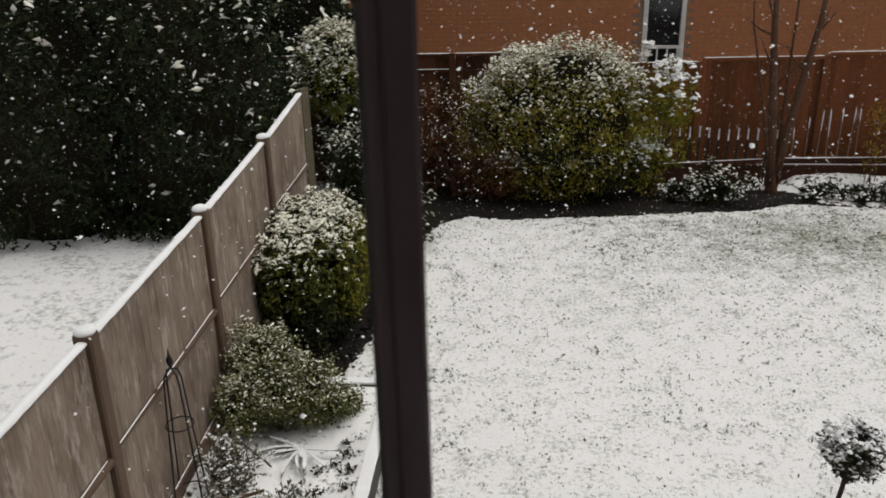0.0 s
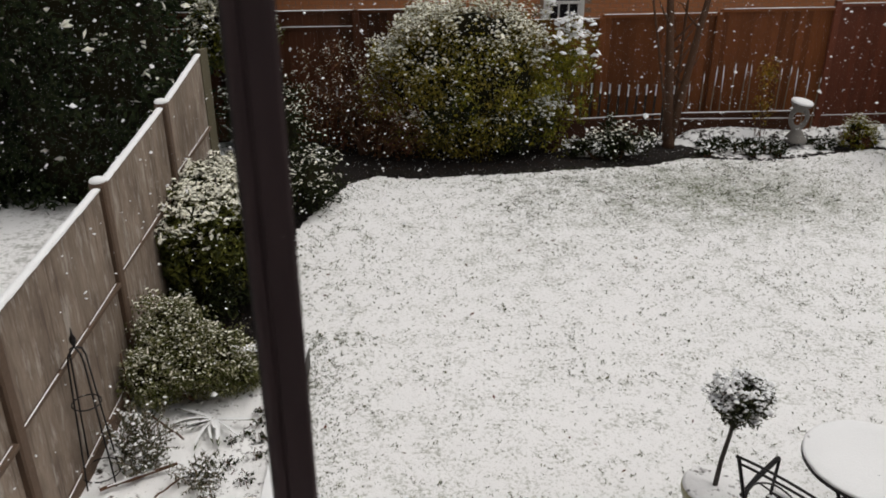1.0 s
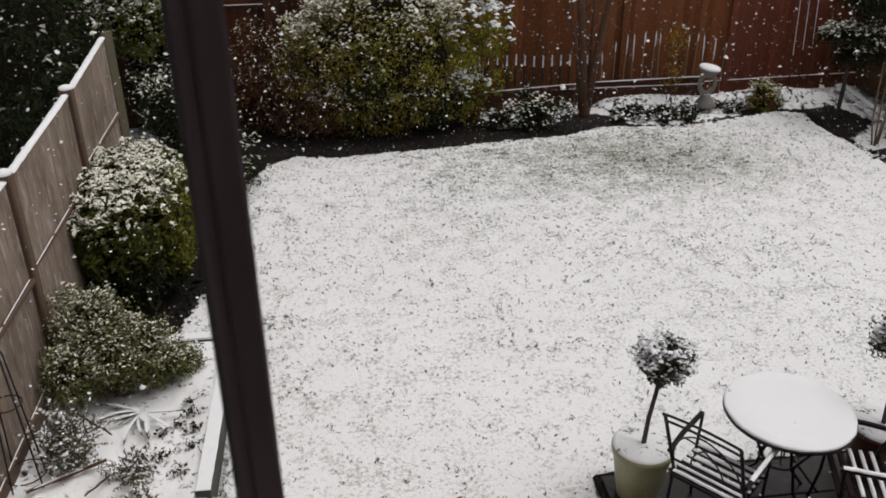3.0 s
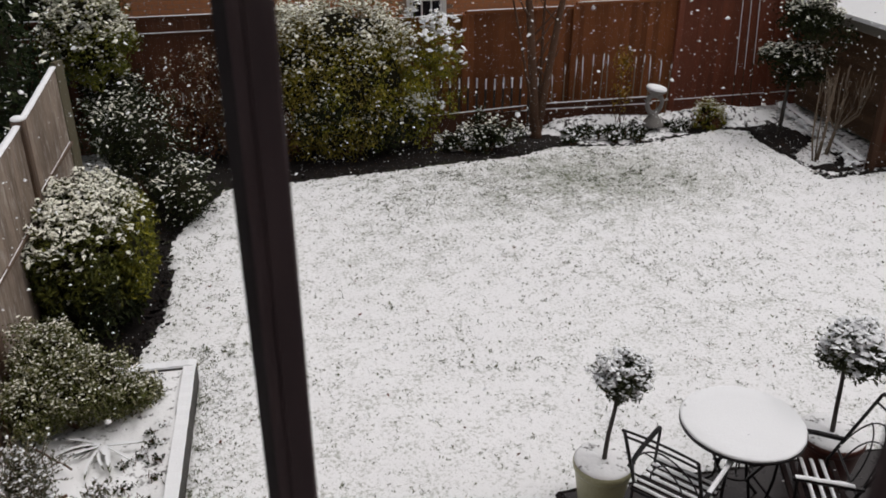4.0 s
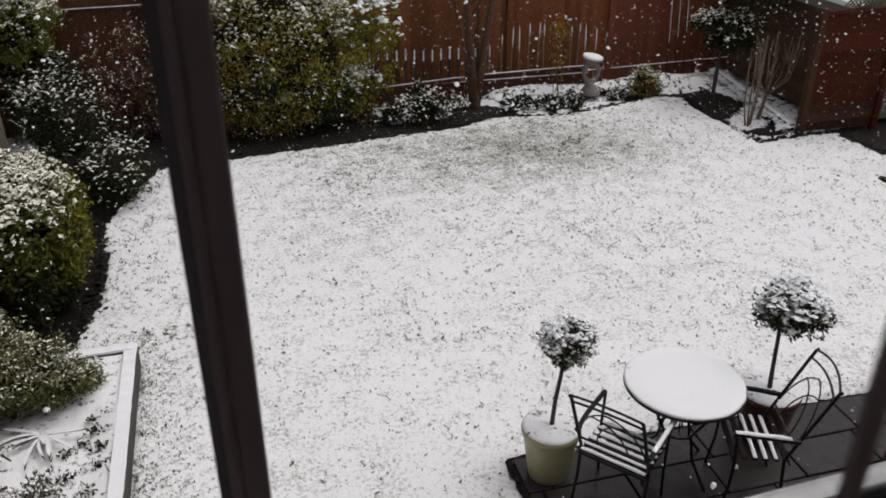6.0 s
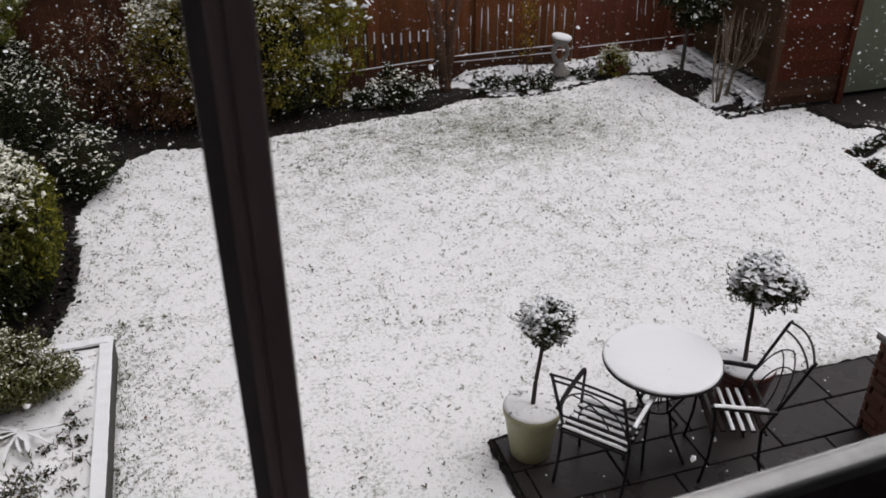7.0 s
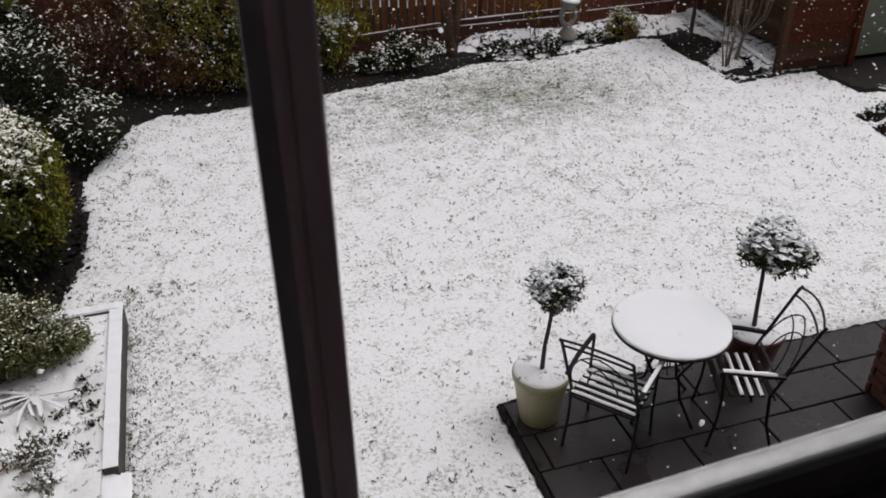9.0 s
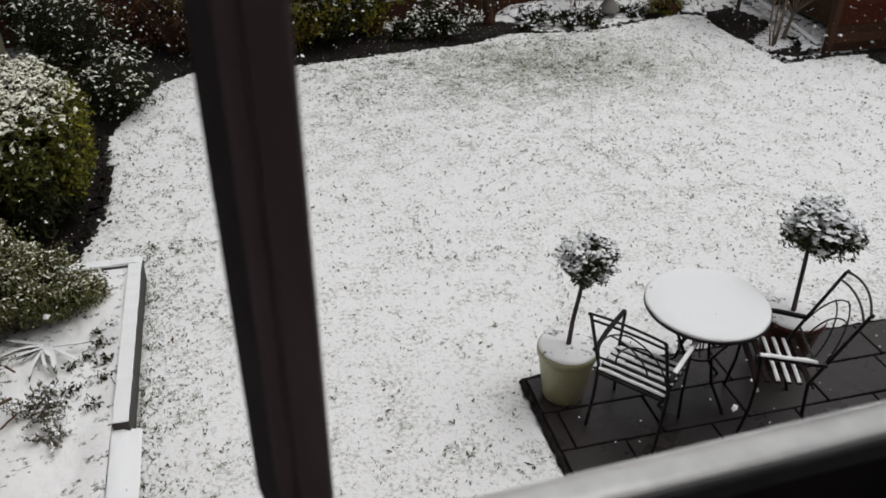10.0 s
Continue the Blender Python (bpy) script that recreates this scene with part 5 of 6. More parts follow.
def brick_pier():
    p = thing("brick_wall", "low red brick garden wall with a snow coping beside the patio", "wall", (4.75, 3.35, 0))
    mb = Mesher()
    mb.box((0.01, -0.45, 0.38), (0.96, 1.62, 0.76), ch=0.003)
    part("core", mb, MORTAR, p)
    for side in range(2):
        for row in range(10):
            z = 0.005 + row * 0.075
            for k in range(5 if side == 0 else 9):
                mb = Mesher()
                if side == 0:
                    x0, x1 = max(-0.5, -0.5 + (k - 0.5 * (row % 2)) * 0.225), min(0.5, -0.5 + (k - 0.5 * (row % 2)) * 0.225 + 0.215)
                    if x1 - x0 < 0.04:
                        continue
                    mb.box(((x0 + x1) / 2, 0.36, z + 0.0325), (x1 - x0, 0.03, 0.065), ch=0.004)
                else:
                    y0, y1 = max(-1.25, -1.25 + (k - 0.5 * (row % 2)) * 0.225), min(0.345, -1.25 + (k - 0.5 * (row % 2)) * 0.225 + 0.215)
                    if y1 - y0 < 0.04:
                        continue
                    mb.box((-0.49, (y0 + y1) / 2, z + 0.0325), (0.03, y1 - y0, 0.065), ch=0.004)
                part("brick", mb, REDBRICK, p)
    mb = Mesher()
    mb.box((0, -0.45, 0.785), (1.06, 1.70, 0.05), ch=0.01)
    cop = part("coping", mb, STONE, p)
    snow_strip("snow_layer", (-0.52, -0.45, 0.808), (0.52, -0.45, 0.808), 1.69, 0.05, cop, 6)


brick_pier()


def side_wall():
    w = thing("side_path", "dark wet path beside the shed", "path", (10.6, 10.4, 0), kind="structure")
    mb = Mesher()
    mb.box((-0.55, -0.80, -0.082), (3.7, 1.75, 0.05), ch=0.01)
    part("paving_slab", mb, WETPATH, w)


side_wall()


# ---------------------------------------------------------------- ornament
def birdbath():
    b = thing("stone_ornament", "grey cast-stone looped bird bath with snow on its tilted bowl", "bird bath", (5.64, 12.14, 0.045))
    mb = Mesher()
    mb.lathe([(0.175, 0.0), (0.17, 0.03), (0.115, 0.10), (0.075, 0.165), (0.05, 0.20), (0.03, 0.21)], 20)
    part("base", mb, STONE, b, smooth=True)
    mb = Mesher()
    mb.tube([(0.122 * math.sin(q), 0.02 * math.sin(2 * q), 0.345 - 0.150 * math.cos(q)) for q in np.linspace(0, 2 * math.pi, 25)], [0.041 + 0.007 * math.cos(q) for q in np.linspace(0, 4 * math.pi, 25)], 10, False)
    part("loop", mb, STONE, b, "open looped stem", smooth=True)
    tilt = pose(0.0, 0.0, 0.555, 5, 8, 0)
    mb = Mesher()
    mb.lathe([(0.06, -0.10), (0.08, -0.05), (0.145, -0.005), (0.16, 0.015), (0.16, 0.035), (0.14, 0.045), (0.02, 0.035)], 24)
    mb.v = [tuple(tilt @ Vector(p)) for p in mb.v]
    part("bowl", mb, STONE, b, smooth=True)
    mb = Mesher()
    mb.lathe([(0.155, 0.032), (0.165, 0.045), (0.155, 0.066), (0.10, 0.080), (0.01, 0.084)], 24)
    mb.v = [tuple(tilt @ Vector(p)) for p in mb.v]
    part("snow_layer", mb, SNOW, b, "thick cap of fresh snow", smooth=True)


birdbath()


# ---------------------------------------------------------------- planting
# shade painted by a dark low lobe, light by the yellow right rim
shrub("clipped_shrub", "rounded evergreen shrub with a thick snow cap and a golden lit rim", (-1.97, 7.75, 0), [((-0.10, 0.02, 0.75), (0.47, 0.90, 0.46), 0.62), ((-0.03, -0.02, 0.38), (0.42, 0.88, 0.34), 0.22, LEAF_DARK), ((0.36, -0.02, 0.66), (0.11, 0.56, 0.40), 0.14, LEAF_LITRIM)],
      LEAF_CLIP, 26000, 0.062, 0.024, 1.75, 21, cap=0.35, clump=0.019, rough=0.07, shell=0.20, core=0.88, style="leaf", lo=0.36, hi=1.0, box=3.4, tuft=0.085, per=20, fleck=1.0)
shrub("hebe_shrub", "low spreading olive-green shrub lightly flecked with snow", (-1.80, 5.62, 0.18), [((-0.22, 0.22, 0.34), (0.32, 0.36, 0.34), 0.40), ((0.10, 0.02, 0.30), (0.30, 0.30, 0.27), 0.28), ((-0.28, -0.12, 0.22), (0.24, 0.20, 0.22), 0.18), ((0.34, 0.06, 0.17), (0.18, 0.16, 0.15), 0.10), ((0.46, 0.20, 0.10), (0.12, 0.12, 0.09), 0.04)],
      LEAF_HEBE, 23000, 0.036, 0.012, 0.28, 22, fleck=0.95, rough=0.38, shell=0.55, core=0.62, style="leaf", lo=0.0, hi=0.85, tuft=0.075, per=30, spread=0.7)
def wispy_plant(at, label, n, height, spread, seed):
    """Upright grey-green sprigs with small leaves along them and a little snow in their tips."""
    t = thing("lavender_plant", label, "plant", at, group="wispy plants in the raised bed")
    rs = np.random.RandomState(seed)
    mb = Mesher()
    P, D = [], []
    for k in range(n):
        a, s = rs.uniform(0, 6.28), spread * rs.uniform(0.15, 1.0)
        h = height * rs.uniform(0.45, 1.0) * (1 - 0.35 * s / spread)
        b = Vector((rs.normal() * spread * 0.25, rs.normal() * spread * 0.25, -0.01))
        e = b + Vector((s * math.cos(a), s * math.sin(a), h))
        m = b.lerp(e, 0.5) + Vector((-0.15 * s * math.cos(a), -0.15 * s * math.sin(a), 0.03))
        mb.tube([b, m, e], [0.0035, 0.003, 0.0018], 4)
        for q in np.linspace(0.25, 1.0, 13):
            c = b * (1 - q) ** 2 + m * 2 * q * (1 - q) + e * q * q
            P.append(c + Vector(rs.normal(size=3) * 0.006))
            D.append(Vector((math.cos(a + rs.uniform(-2, 2)), math.sin(a + rs.uniform(-2, 2)), 0.9)).normalized())
    part("stems", mb, TWIG, t)
    P, D = np.array(P), np.array(D)
    v, f = leaf_quads(rs, P, D, 0.034, 0.011, -0.6, 0.35)
    arrays("foliage", v, f, LEAF_GREY, t, kind="stuff")
    up = rs.rand(len(P)) < 0.22
    v, f = clumps(rs, P[up] + np.array([0, 0, 0.008]), np.array([[0.011]]))
    arrays("snow_cover", v, f, SNOW, t, "flecks of snow on the sprigs", kind="stuff")


wispy_plant((-2.05, 4.92, 0.17), "wispy grey-green plant round the obelisk with snow on it", 140, 0.48, 0.24, 23)
wispy_plant((-1.98, 4.74, 0.17), "wispy grey-green plant beside the obelisk in snow", 100, 0.32, 0.17, 35)
wispy_plant((-1.52, 4.60, 0.17), "sparse low grey-green plant poking through snow", 64, 0.24, 0.18, 24)
wispy_plant((-1.45, 4.32, 0.17), "sparse low grey-green plant poking through snow", 24, 0.18, 0.16, 36)
shrub("dark_shrub", "dark glossy open shrub flecked with snow by the fence end", (-1.75, 10.3, -0.03), [((-0.25, 0.3, 0.75), (0.58, 0.72, 0.72), 0.5), ((0.35, -0.3, 0.35), (0.36, 0.68, 0.36), 0.3), ((-0.3, -0.2, 1.1), (0.30, 0.35, 0.40), 0.2)],
      LEAF_DARK, 9500, 0.062, 0.018, 0.26, 25, fleck=1.15, rough=0.25, shell=0.6, core=0.55, lo=-0.4, hi=0.9, style="leaf", tuft=0.13, per=18)
# lower lobe takes darker leaves as painted shade
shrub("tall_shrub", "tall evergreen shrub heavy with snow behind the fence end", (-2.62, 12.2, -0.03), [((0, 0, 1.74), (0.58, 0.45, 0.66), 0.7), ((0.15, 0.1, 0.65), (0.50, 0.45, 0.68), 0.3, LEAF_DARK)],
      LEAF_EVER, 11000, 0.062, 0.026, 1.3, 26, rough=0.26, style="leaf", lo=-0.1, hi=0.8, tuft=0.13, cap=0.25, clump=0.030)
shrub("russet_shrub", "half-bare russet shrub with twiggy stems and snow specks", (-0.75, 11.9, -0.03), [((-0.3, 0.2, 0.8), (0.8, 0.5, 0.85), 0.5), ((0.45, -0.1, 0.55), (0.65, 0.5, 0.65), 0.5)],
      LEAF_RED, 8500, 0.050, 0.020, 0.30, 27, fleck=0.85, rough=0.3, shell=0.9, core=0.0, stems=46, lo=-0.5, hi=0.6, style="leaf", tuft=0.10, per=12)
# the two low LEAF_DARK lobes paint the shade at the bush's foot
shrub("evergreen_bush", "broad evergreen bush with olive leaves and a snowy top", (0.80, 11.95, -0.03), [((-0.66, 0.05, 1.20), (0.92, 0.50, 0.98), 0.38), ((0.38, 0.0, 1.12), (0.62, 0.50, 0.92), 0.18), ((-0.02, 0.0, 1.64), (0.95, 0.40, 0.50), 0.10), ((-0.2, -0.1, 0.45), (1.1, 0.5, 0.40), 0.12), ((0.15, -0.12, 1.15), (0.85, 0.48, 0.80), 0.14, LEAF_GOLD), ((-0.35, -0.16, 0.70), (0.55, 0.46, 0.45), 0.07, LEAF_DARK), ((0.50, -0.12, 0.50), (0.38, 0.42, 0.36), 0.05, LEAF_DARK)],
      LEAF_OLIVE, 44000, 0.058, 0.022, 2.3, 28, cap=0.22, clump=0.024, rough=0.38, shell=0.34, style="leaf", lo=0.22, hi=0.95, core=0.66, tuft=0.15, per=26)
shrub("loose_shrub", "loose airy olive shrub with clumps of snow", (1.95, 12.1, -0.03), [((0.05, -0.1, 1.32), (0.56, 0.42, 0.74), 0.7), ((-0.1, -0.2, 0.5), (0.42, 0.35, 0.5), 0.3)],
      LEAF_GOLD, 4400, 0.062, 0.022, 0.75, 29, rough=0.36, shell=0.9, core=0.0, stems=26, clump=0.038, lo=0.05, hi=0.9, tuft=0.12, per=22)
shrub("low_shrub", "low dark shrub half buried in snow in the border", (2.75, 11.68, -0.03), [((0.12, 0, 0.25), (0.52, 0.28, 0.26), 0.72), ((-0.45, 0.05, 0.16), (0.30, 0.2, 0.16), 0.18), ((-0.05, 0.1, 0.50), (0.11, 0.10, 0.14), 0.04)],
      LEAF_DARK, 2600, 0.060, 0.024, 0.55, 30, rough=0.35, shell=0.7, core=0.45, stems=14, lo=-0.1, hi=0.8, style="leaf", tuft=0.09, per=14)
shrub("golden_shrub", "small golden conifer by the bird bath dusted with snow", (6.55, 12.05, -0.03), [((0, 0, 0.20), (0.27, 0.24, 0.25), 0.7), ((-0.05, -0.05, 0.16), (0.26, 0.24, 0.20), 0.3, LEAF_RED)],
      LEAF_GOLD, 2600, 0.045, 0.014, 0.6, 31, rough=0.35, shell=0.6, core=0.6, style="leaf", lo=0.1, hi=0.8, tuft=0.07, per=20)
shrub("orange_shrub", "thin shrub with a few orange leaves against the fence", (5.16, 12.35, -0.03), [((0, 0, 1.08), (0.22, 0.15, 0.26), 0.6), ((0, 0, 0.6), (0.2, 0.15, 0.4), 0.4)],
      LEAF_ORANGE, 300, 0.06, 0.030, 0.25, 32, rough=0.3, shell=0.9, core=0.0, stems=7, clump=0.02, stem_r=0.007)
shrub("holly_tree", "slim evergreen tree with a snowy ragged two-tiered crown", (7.45, 11.45, -0.03), [((0.18, 0, 1.80), (0.52, 0.45, 0.36), 0.5), ((-0.18, -0.05, 1.30), (0.40, 0.36, 0.12), 0.22), ((0.30, 0.05, 1.18), (0.36, 0.36, 0.30), 0.18), ((0.0, 0.0, 1.02), (0.28, 0.28, 0.22), 0.10)],
      LEAF_DARK, 5600, 0.07, 0.026, 0.75, 33, rough=0.45, shell=0.75, core=0.38, stems=1, stem_r=0.036, stem_mat=DARKBARK, category="tree", lo=0.1, hi=0.7, style="leaf", tuft=0.10, per=20)
for i, (x, y, s) in enumerate(((-1.25, 5.24, 0.06), (-1.16, 5.43, 0.05), (-1.38, 4.78, 0.07), (-1.20, 5.05, 0.06), (-1.24, 4.60, 0.06), (-1.32, 5.12, 0.045), (-1.42, 5.02, 0.045), (-1.18, 4.85, 0.05), (-1.28, 5.38, 0.04), (-1.50, 4.62, 0.07), (-1.36, 6.05, 0.09), (-1.48, 5.95, 0.07))):
    shrub("low_plant", "small dark rosette of leaves poking through the bed's snow", (x, y, 0.17), [((0, 0, s * 0.5), (s * 1.5, s * 1.2, s * 0.5), 1.0)],
          LEAF_DARK, 42 if s < 0.08 else 70, 0.034, 0.019, 0.35, 240 + i, rough=0.3, shell=0.9, core=0.0, stems=3, clump=0.012, category="plant", lo=-0.2, stem_r=0.004)
for i, (x, y, s) in enumerate(((5.1, 11.85, 0.20), (4.7, 11.95, 0.16), (6.1, 12.1, 0.14), (4.35, 11.95, 0.12), (5.0, 12.2, 0.10), (4.55, 12.25, 0.10), (4.15, 11.75, 0.10), (5.35, 12.05, 0.09), (5.25, 11.70, 0.08), (6.0, 11.95, 0.10), (4.85, 11.72, 0.10), (5.9, 12.25, 0.09), (4.25, 12.15, 0.09), (7.0, 12.3, 0.08), (6.85, 12.15, 0.07), (7.92, 8.05, 0.065), (8.12, 8.10, 0.08), (8.34, 8.17, 0.09), (8.52, 8.24, 0.09), (7.90, 7.68, 0.065), (7.84, 7.45, 0.09))):
    shrub("low_plant", "small dark plant flattened under snow in the border", (x, y, -0.03), [((0, 0, s * 0.4), (s * 1.5, s, s * 0.8), 1.0)],
          LEAF_DARK, 300, 0.055, 0.024, 0.22, 40 + i, rough=0.3, shell=0.8, core=0.0, stems=3, clump=0.02, category="plant", lo=-0.3)


def bare_tree():
    t = thing("bare_tree", "bare multi-stemmed tree with grey-brown bark in the border", "tree", (3.72, 12.16, -0.05))
    rs = np.random.RandomState(50)
    mb = Mesher()
    mb.tube([(0.0, 0, -0.02), (0.0, 0, 0.08), (0.0, 0.01, 0.25), (0.0, 0.02, 0.40)], [0.105, 0.088, 0.080, 0.05], 10)
    for bx, tx, ty, r in ((-0.03, -0.20, 0.12, 0.070), (0.03, 0.38, 0.05, 0.064), (-0.04, -0.52, -0.05, 0.022), (0.02, 0.12, 0.25, 0.025)):
        pts = [Vector((bx * 0.6, 0.01, 0.12)), Vector((bx + (tx - bx) * 0.22, ty * 0.2, 0.75)), Vector((bx + (tx - bx) * 0.6, ty * 0.6, 1.6)), Vector((tx, ty, 2.4)), Vector((tx * 1.2, ty * 1.2, 3.3))]
        mb.tube(pts, [r * 1.25, r, r * 0.85, r * 0.65, r * 0.4], 8)
        for k in range(9):
            q = rs.uniform(0.2, 0.95) * (len(pts) - 1)
            i = int(q)
            p = pts[i].lerp(pts[min(i + 1, len(pts) - 1)], q - i)
            e = p + Vector((rs.uniform(-0.5, 0.5), rs.uniform(-0.35, 0.35), rs.uniform(0.25, 0.7)))
            m = p.lerp(e, 0.5) + Vector((0, 0, -0.03))
            mb.tube([p, m, e], [r * 0.3, r * 0.2, 0.004], 5)
    part("trunk", mb, BARK, t, smooth=True)


bare_tree()


def twig_shrub(at, label, n, h, spread, fork, r, seed):
    """Bare shrub: stems that part at the fork and arch up and out, with fine side twigs."""
    t = thing("bare_shrub", label, "shrub", at, group="bare shrubs by the shed")
    rs = np.random.RandomState(seed)
    mb = Mesher()
    f = Vector((0.03, 0.0, fork))
    if fork > 0.05:
        mb.tube([(-0.05, 0, -0.02), (0.0, 0, fork * 0.6), f], [0.030, 0.025, 0.022], 7)
    for k in range(n):
        a = 2 * math.pi * (k + rs.uniform(-0.3, 0.3)) / n
        s = rs.uniform(0.45, 1.0) * spread
        o = f if fork > 0.05 else Vector((rs.uniform(-0.07, 0.07), rs.uniform(-0.05, 0.05), -0.02))
        e = o + Vector((s * math.cos(a), s * math.sin(a) * 0.7, (h - fork) * rs.uniform(0.8, 1.03)))
        m1 = o.lerp(e, 0.35) + Vector((0.35 * s * math.cos(a), 0.25 * s * math.sin(a), -0.05))
        m2 = o.lerp(e, 0.70) + Vector((0.22 * s * math.cos(a), 0.15 * s * math.sin(a), 0))
        mb.tube([o, m1, m2, e], [r, r * 0.85, r * 0.6, 0.003], 6)
        for j in range(5):
            q = m1.lerp(e, rs.rand() * 0.7)
            mb.tube([q, q + Vector((rs.uniform(-0.08, 0.08), rs.uniform(-0.06, 0.06), rs.uniform(0.12, 0.30)))], [0.005, 0.0025], 4)
    part("stems", mb, GREYTWIG, t, smooth=True)


def leaf_litter():
    """Dead leaves and specks of snow on the bare soil under the shrubs."""
    rs = np.random.RandomState(97)
    for name, label, n, size, mat in (("leaf_litter", "dead brown leaves on the wet border soil", 5200, 0.055, LEAF_DEAD), ("snow_specks", "specks of snow on the wet border soil", 2600, 0.024, SNOW)):
        x, y = rs.uniform(-2.2, 7.9, n), rs.uniform(6.35, 12.4, n)
        ok = border(x, y) & (bare(x + rs.normal(size=n) * 0.05, y + rs.normal(size=n) * 0.08) | ((x > 6.9) & (y < 10.9) & (y > 7.2)))
        p = np.stack([x[ok], y[ok], -0.022 + wave(x[ok], y[ok])], 1)
        v, f = leaf_quads(rs, p, np.tile([0, 0, 0.2], (len(p), 1)), size, size * 0.5, 0.0, 0.9)
        v[:, 2] = np.repeat(p[:, 2], 4) + np.abs(v[:, 2] - np.repeat(p[:, 2], 4)) * 0.5
        tagged(arrays(name, v, f, mat), label, "leaves" if mat is LEAF_DEAD else "snow", kind="stuff")
    # ragged clods along the lawn's rim
    px = np.array(LAWN_EDGE[2:31])
    seg = rs.randint(0, len(px) - 1, 2000)
    q = rs.rand(2000)[:, None]
    p = px[seg] * (1 - q) + px[seg + 1] * q + rs.normal(size=(2000, 2)) * 0.045
    p = np.column_stack([p, wave(p[:, 0], p[:, 1]) - 0.012])
    v, f = clumps(rs, p, np.array([[0.030]]), 0.5)
    tagged(arrays("turf_clods", v, f, SOIL), "dark ragged clods along the lawn edge", "soil", kind="stuff")


leaf_litter()


twig_shrub((7.34, 10.30, -0.03), "bare upright grey-stemmed shrub beside the shed in snow", 4, 1.34, 0.12, 0.0, 0.014, 61)
twig_shrub((7.70, 10.50, -0.03), "bare vase-shaped grey-brown shrub beside the red post", 11, 1.28, 0.52, 0.38, 0.0105, 62)


def hedge():
    """Tall dark conifers beyond the tan fence."""
    for i, (x, y, rx, ry, h) in enumerate(((-4.3, 10.75, 1.3, 1.1, 5.0), (-6.2, 10.7, 1.5, 1.3, 5.4), (-8.2, 10.8, 1.5, 1.3, 5.2), (-10.2, 11.0, 1.5, 1.3, 5.4), (-3.6, 13.4, 1.1, 1.0, 4.6), (-5.2, 13.2, 1.5, 1.2, 5.2))):
        shrub("conifer_hedge_tree", "tall dense dark conifer in the next garden with some snow", (x, y, -0.03), [((0, 0, h * 0.36), (rx, ry, h * 0.66), 1.0)],
              LEAF_HEDGE, 24000, 0.11, 0.042, 0.30, 70 + i, rough=0.16, shell=0.25, core=0.78, stems=3, category="tree", style="leaf", lo=0.05, hi=0.9, tuft=0.26, per=44, cap=0.17, clump=0.06)


hedge()


# ---------------------------------------------------------------- grass tips through the snow
def vnoise(x, y, size, seed):
    """Smooth random field with cells of the given size."""
    g = np.random.RandomState(seed).rand(512, 512)
    u, w = x / size + 100, y / size + 100
    i, j = np.floor(u).astype(int), np.floor(w).astype(int)
    a, b = u - i, w - j
    a, b = a * a * (3 - 2 * a), b * b * (3 - 2 * b)
    i, j = i % 511, j % 511
    return (g[i, j] * (1 - a) + g[i + 1, j] * a) * (1 - b) + (g[i, j + 1] * (1 - a) + g[i + 1, j + 1] * a) * b


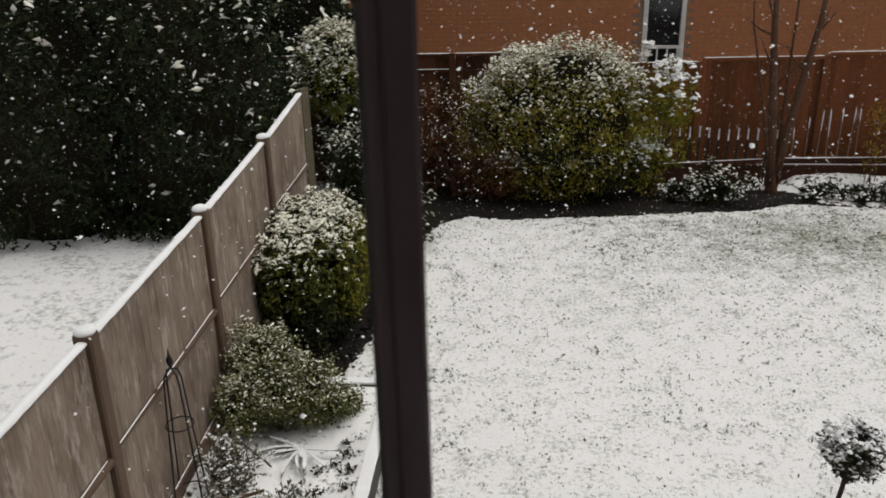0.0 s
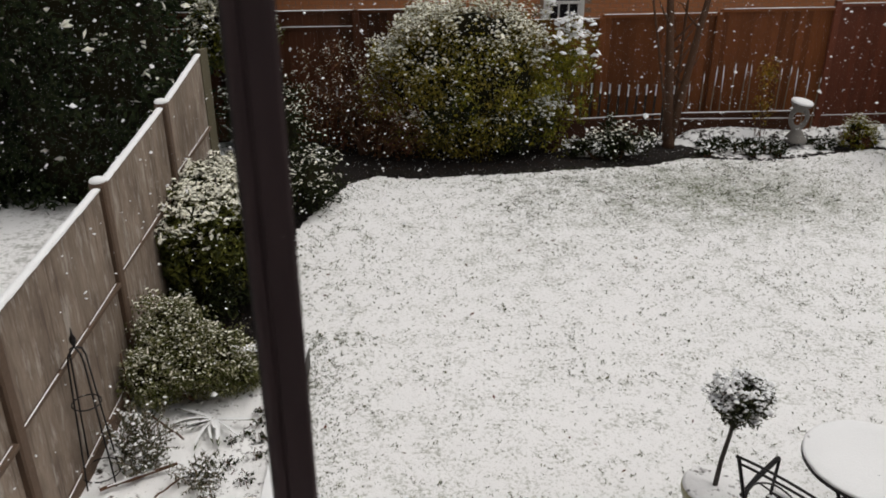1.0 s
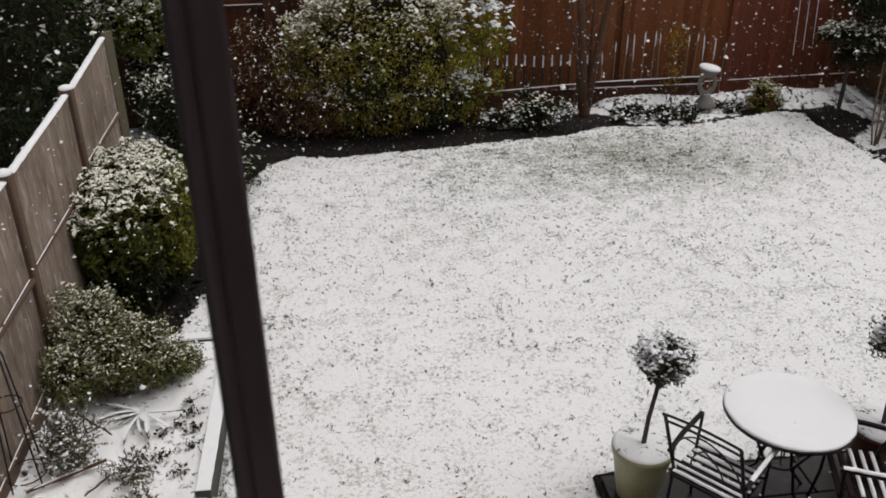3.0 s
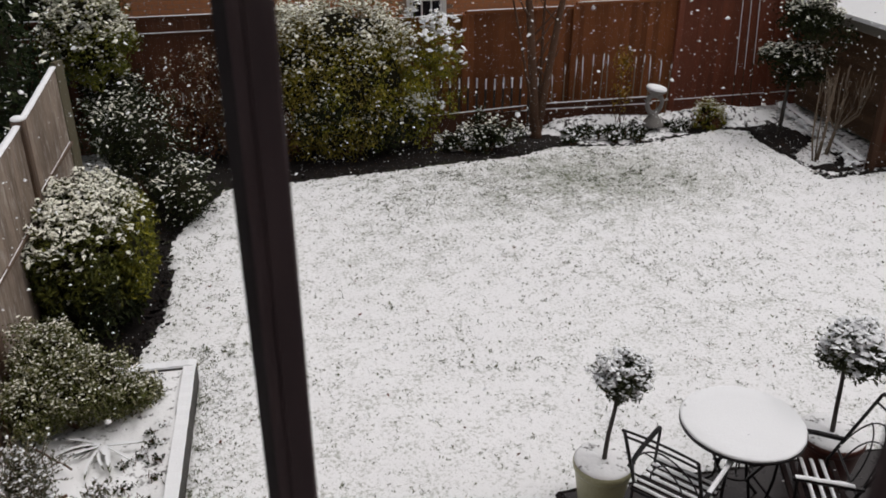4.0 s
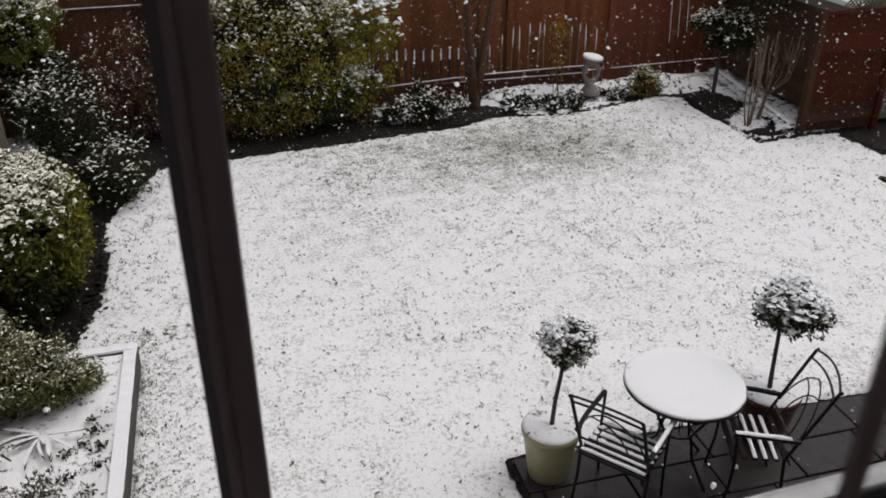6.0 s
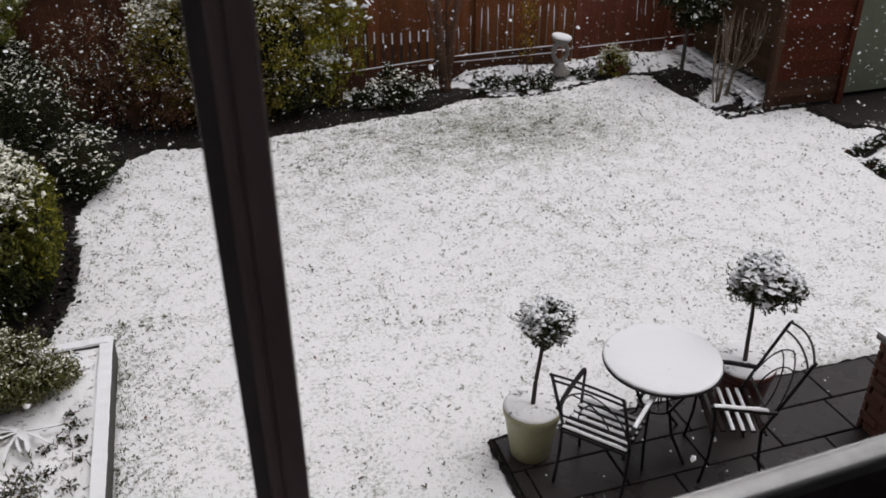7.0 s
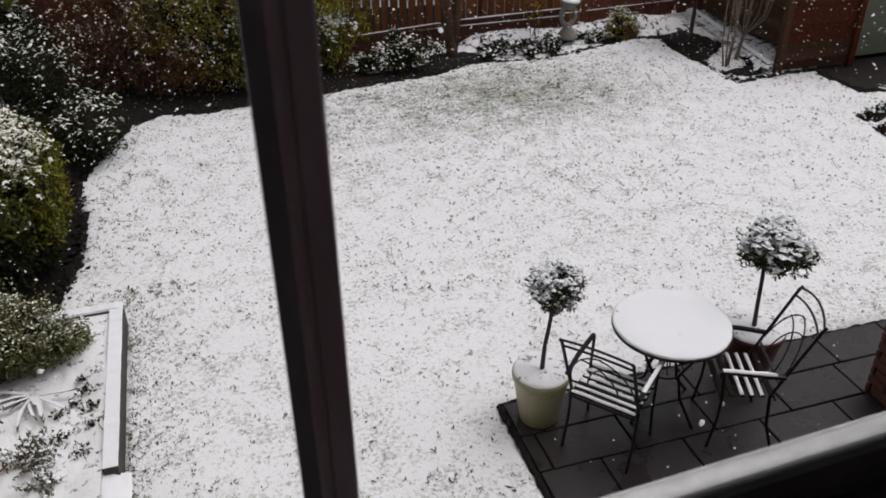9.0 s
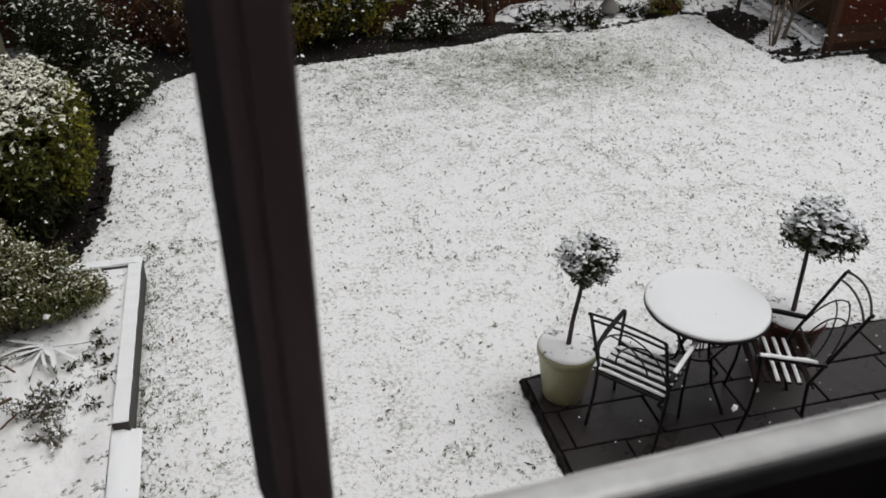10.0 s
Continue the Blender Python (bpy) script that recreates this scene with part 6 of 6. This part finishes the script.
def grass_tips():
    rs = np.random.RandomState(90)
    n = 700000
    x, y = rs.uniform(-1.7, 8.9, n), rs.uniform(1.2, 12.0, n)
    big, mid, fine = vnoise(x, y, 1.1, 1), vnoise(x, y, 0.28, 2), vnoise(x, y, 0.075, 3)
    tree = 0.75 * np.exp(-((x - 3.4) / 2.3) ** 2 - ((y - 10.5) / 1.0) ** 2)
    bed = (np.exp(-((x + 0.92) / 0.30) ** 2) + 1.6 * np.exp(-((x + 0.97) / 0.07) ** 2)) * (y < 6.8) * (0.55 + 0.4 * mid)
    rim = np.exp(-((x + 1.25) / 0.5) ** 2) * (y > 6.3)
    d = 0.036 + 0.13 * np.clip(big - 0.40, 0, 1) * np.clip(mid - 0.3, 0, 1) * 3 + 0.26 * tree * (0.25 + 0.75 * mid) * (0.5 + big) + 0.15 * bed + 0.10 * rim * mid
    d = d * (1 - 0.45 * np.exp(-((x - 0.3) / 1.6) ** 2 - ((y - 8.2) / 2.2) ** 2)) * (1 - 0.25 * np.clip((x - 3.5) / 1.5, 0, 1) * (y < 9.2))
    ok = inside(LAWN_EDGE, x, y) & (rs.rand(n) < 0.92 * d * np.clip((fine - 0.30) * 2.4, 0.10, 1.4) + 0.085 * bed)
    x, y = x[ok], y[ok]
    n = len(x)
    near_bed = (x < -0.62) & (y < 6.4)
    tree = np.exp(-((x - 3.4) / 1.9) ** 2 - ((y - 10.6) / 0.9) ** 2)
    size = rs.uniform(0.45, 1.1, n) * (1 - 0.1 * tree) * np.where(near_bed, 0.85, 1.0) * np.where(rs.rand(n) < 0.04, 1.6, 1.0)
    V = []
    for k in range(3):
        a = rs.uniform(0, 6.28, n)
        lean = rs.uniform(0.25, 1.4, n)
        L, w = 0.023 * size * rs.uniform(0.7, 1.4, n), 0.0046 * size
        ox, oy = x + rs.normal(size=n) * 0.007, y + rs.normal(size=n) * 0.007
        z = wave(ox, oy) + 0.001
        ca, sa = np.cos(a), np.sin(a)
        hx, hy, hz = ca * np.sin(lean) * L, sa * np.sin(lean) * L, np.cos(lean) * L
        p0 = np.stack([ox, oy, z], 1)
        p1 = np.stack([ox + hx * 0.5 - sa * w, oy + hy * 0.5 + ca * w, z + hz * 0.6 + 0.004], 1)
        p2 = np.stack([ox + hx, oy + hy, z + hz * 0.8 + 0.003], 1)
        p3 = np.stack([ox + hx * 0.5 + sa * w, oy + hy * 0.5 - ca * w, z + hz * 0.6 + 0.004], 1)
        V.append(np.stack([p0, p1, p2, p3], 1).reshape(-1, 3))
    v = np.concatenate(V)
    tagged(arrays("grass_tips", v, np.arange(len(v)).reshape(-1, 4), GRASS), "grass tips poking through thin snow", "grass", kind="stuff")
    m = 300
    x, y = rs.uniform(-1.4, 8.0, m), rs.uniform(1.5, 11.4, m)
    ok = inside(LAWN_EDGE, x, y)
    p = np.stack([x[ok], y[ok], wave(x[ok], y[ok]) + 0.008], 1)
    v, f = leaf_quads(rs, p, np.tile([0, 0, 1.0], (len(p), 1)) * 0.2, 0.05, 0.022, 0.0, 0.9)
    v[:, 2] = np.repeat(p[:, 2], 4) + (v[:, 2] - np.repeat(p[:, 2], 4)) * 0.35
    tagged(arrays("fallen_leaves", v, f, LEAF_RED), "scattered dark fallen leaves on the snow", "leaves", kind="stuff")


grass_tips()


def falling_snow():
    """Flakes in the air over the garden."""
    rs = np.random.RandomState(95)
    n = 13500
    p = np.stack([rs.uniform(-8, 11, n), rs.uniform(3.2, 12.6, n), rs.uniform(0.1, 5.5, n)], 1)
    v, f = clumps(rs, p, 0.0062 * (0.7 + 0.7 * rs.rand(n) + 1.3 * (rs.rand(n) < 0.06))[:, None], 0.8)
    m = 70
    q = np.stack([rs.uniform(-1.5, 1.8, m), rs.uniform(1.2, 3.2, m), rs.uniform(2.2, 4.3, m)], 1)
    v2, f2 = clumps(rs, q, 0.0030 * (0.7 + 0.9 * rs.rand(m))[:, None], 0.8)
    v, f = np.concatenate([v, v2]), np.concatenate([f, f2 + len(v)])
    tagged(arrays("falling_snow", v, f, SNOW), "snowflakes falling over the garden", "snowflakes", kind="stuff")


falling_snow()
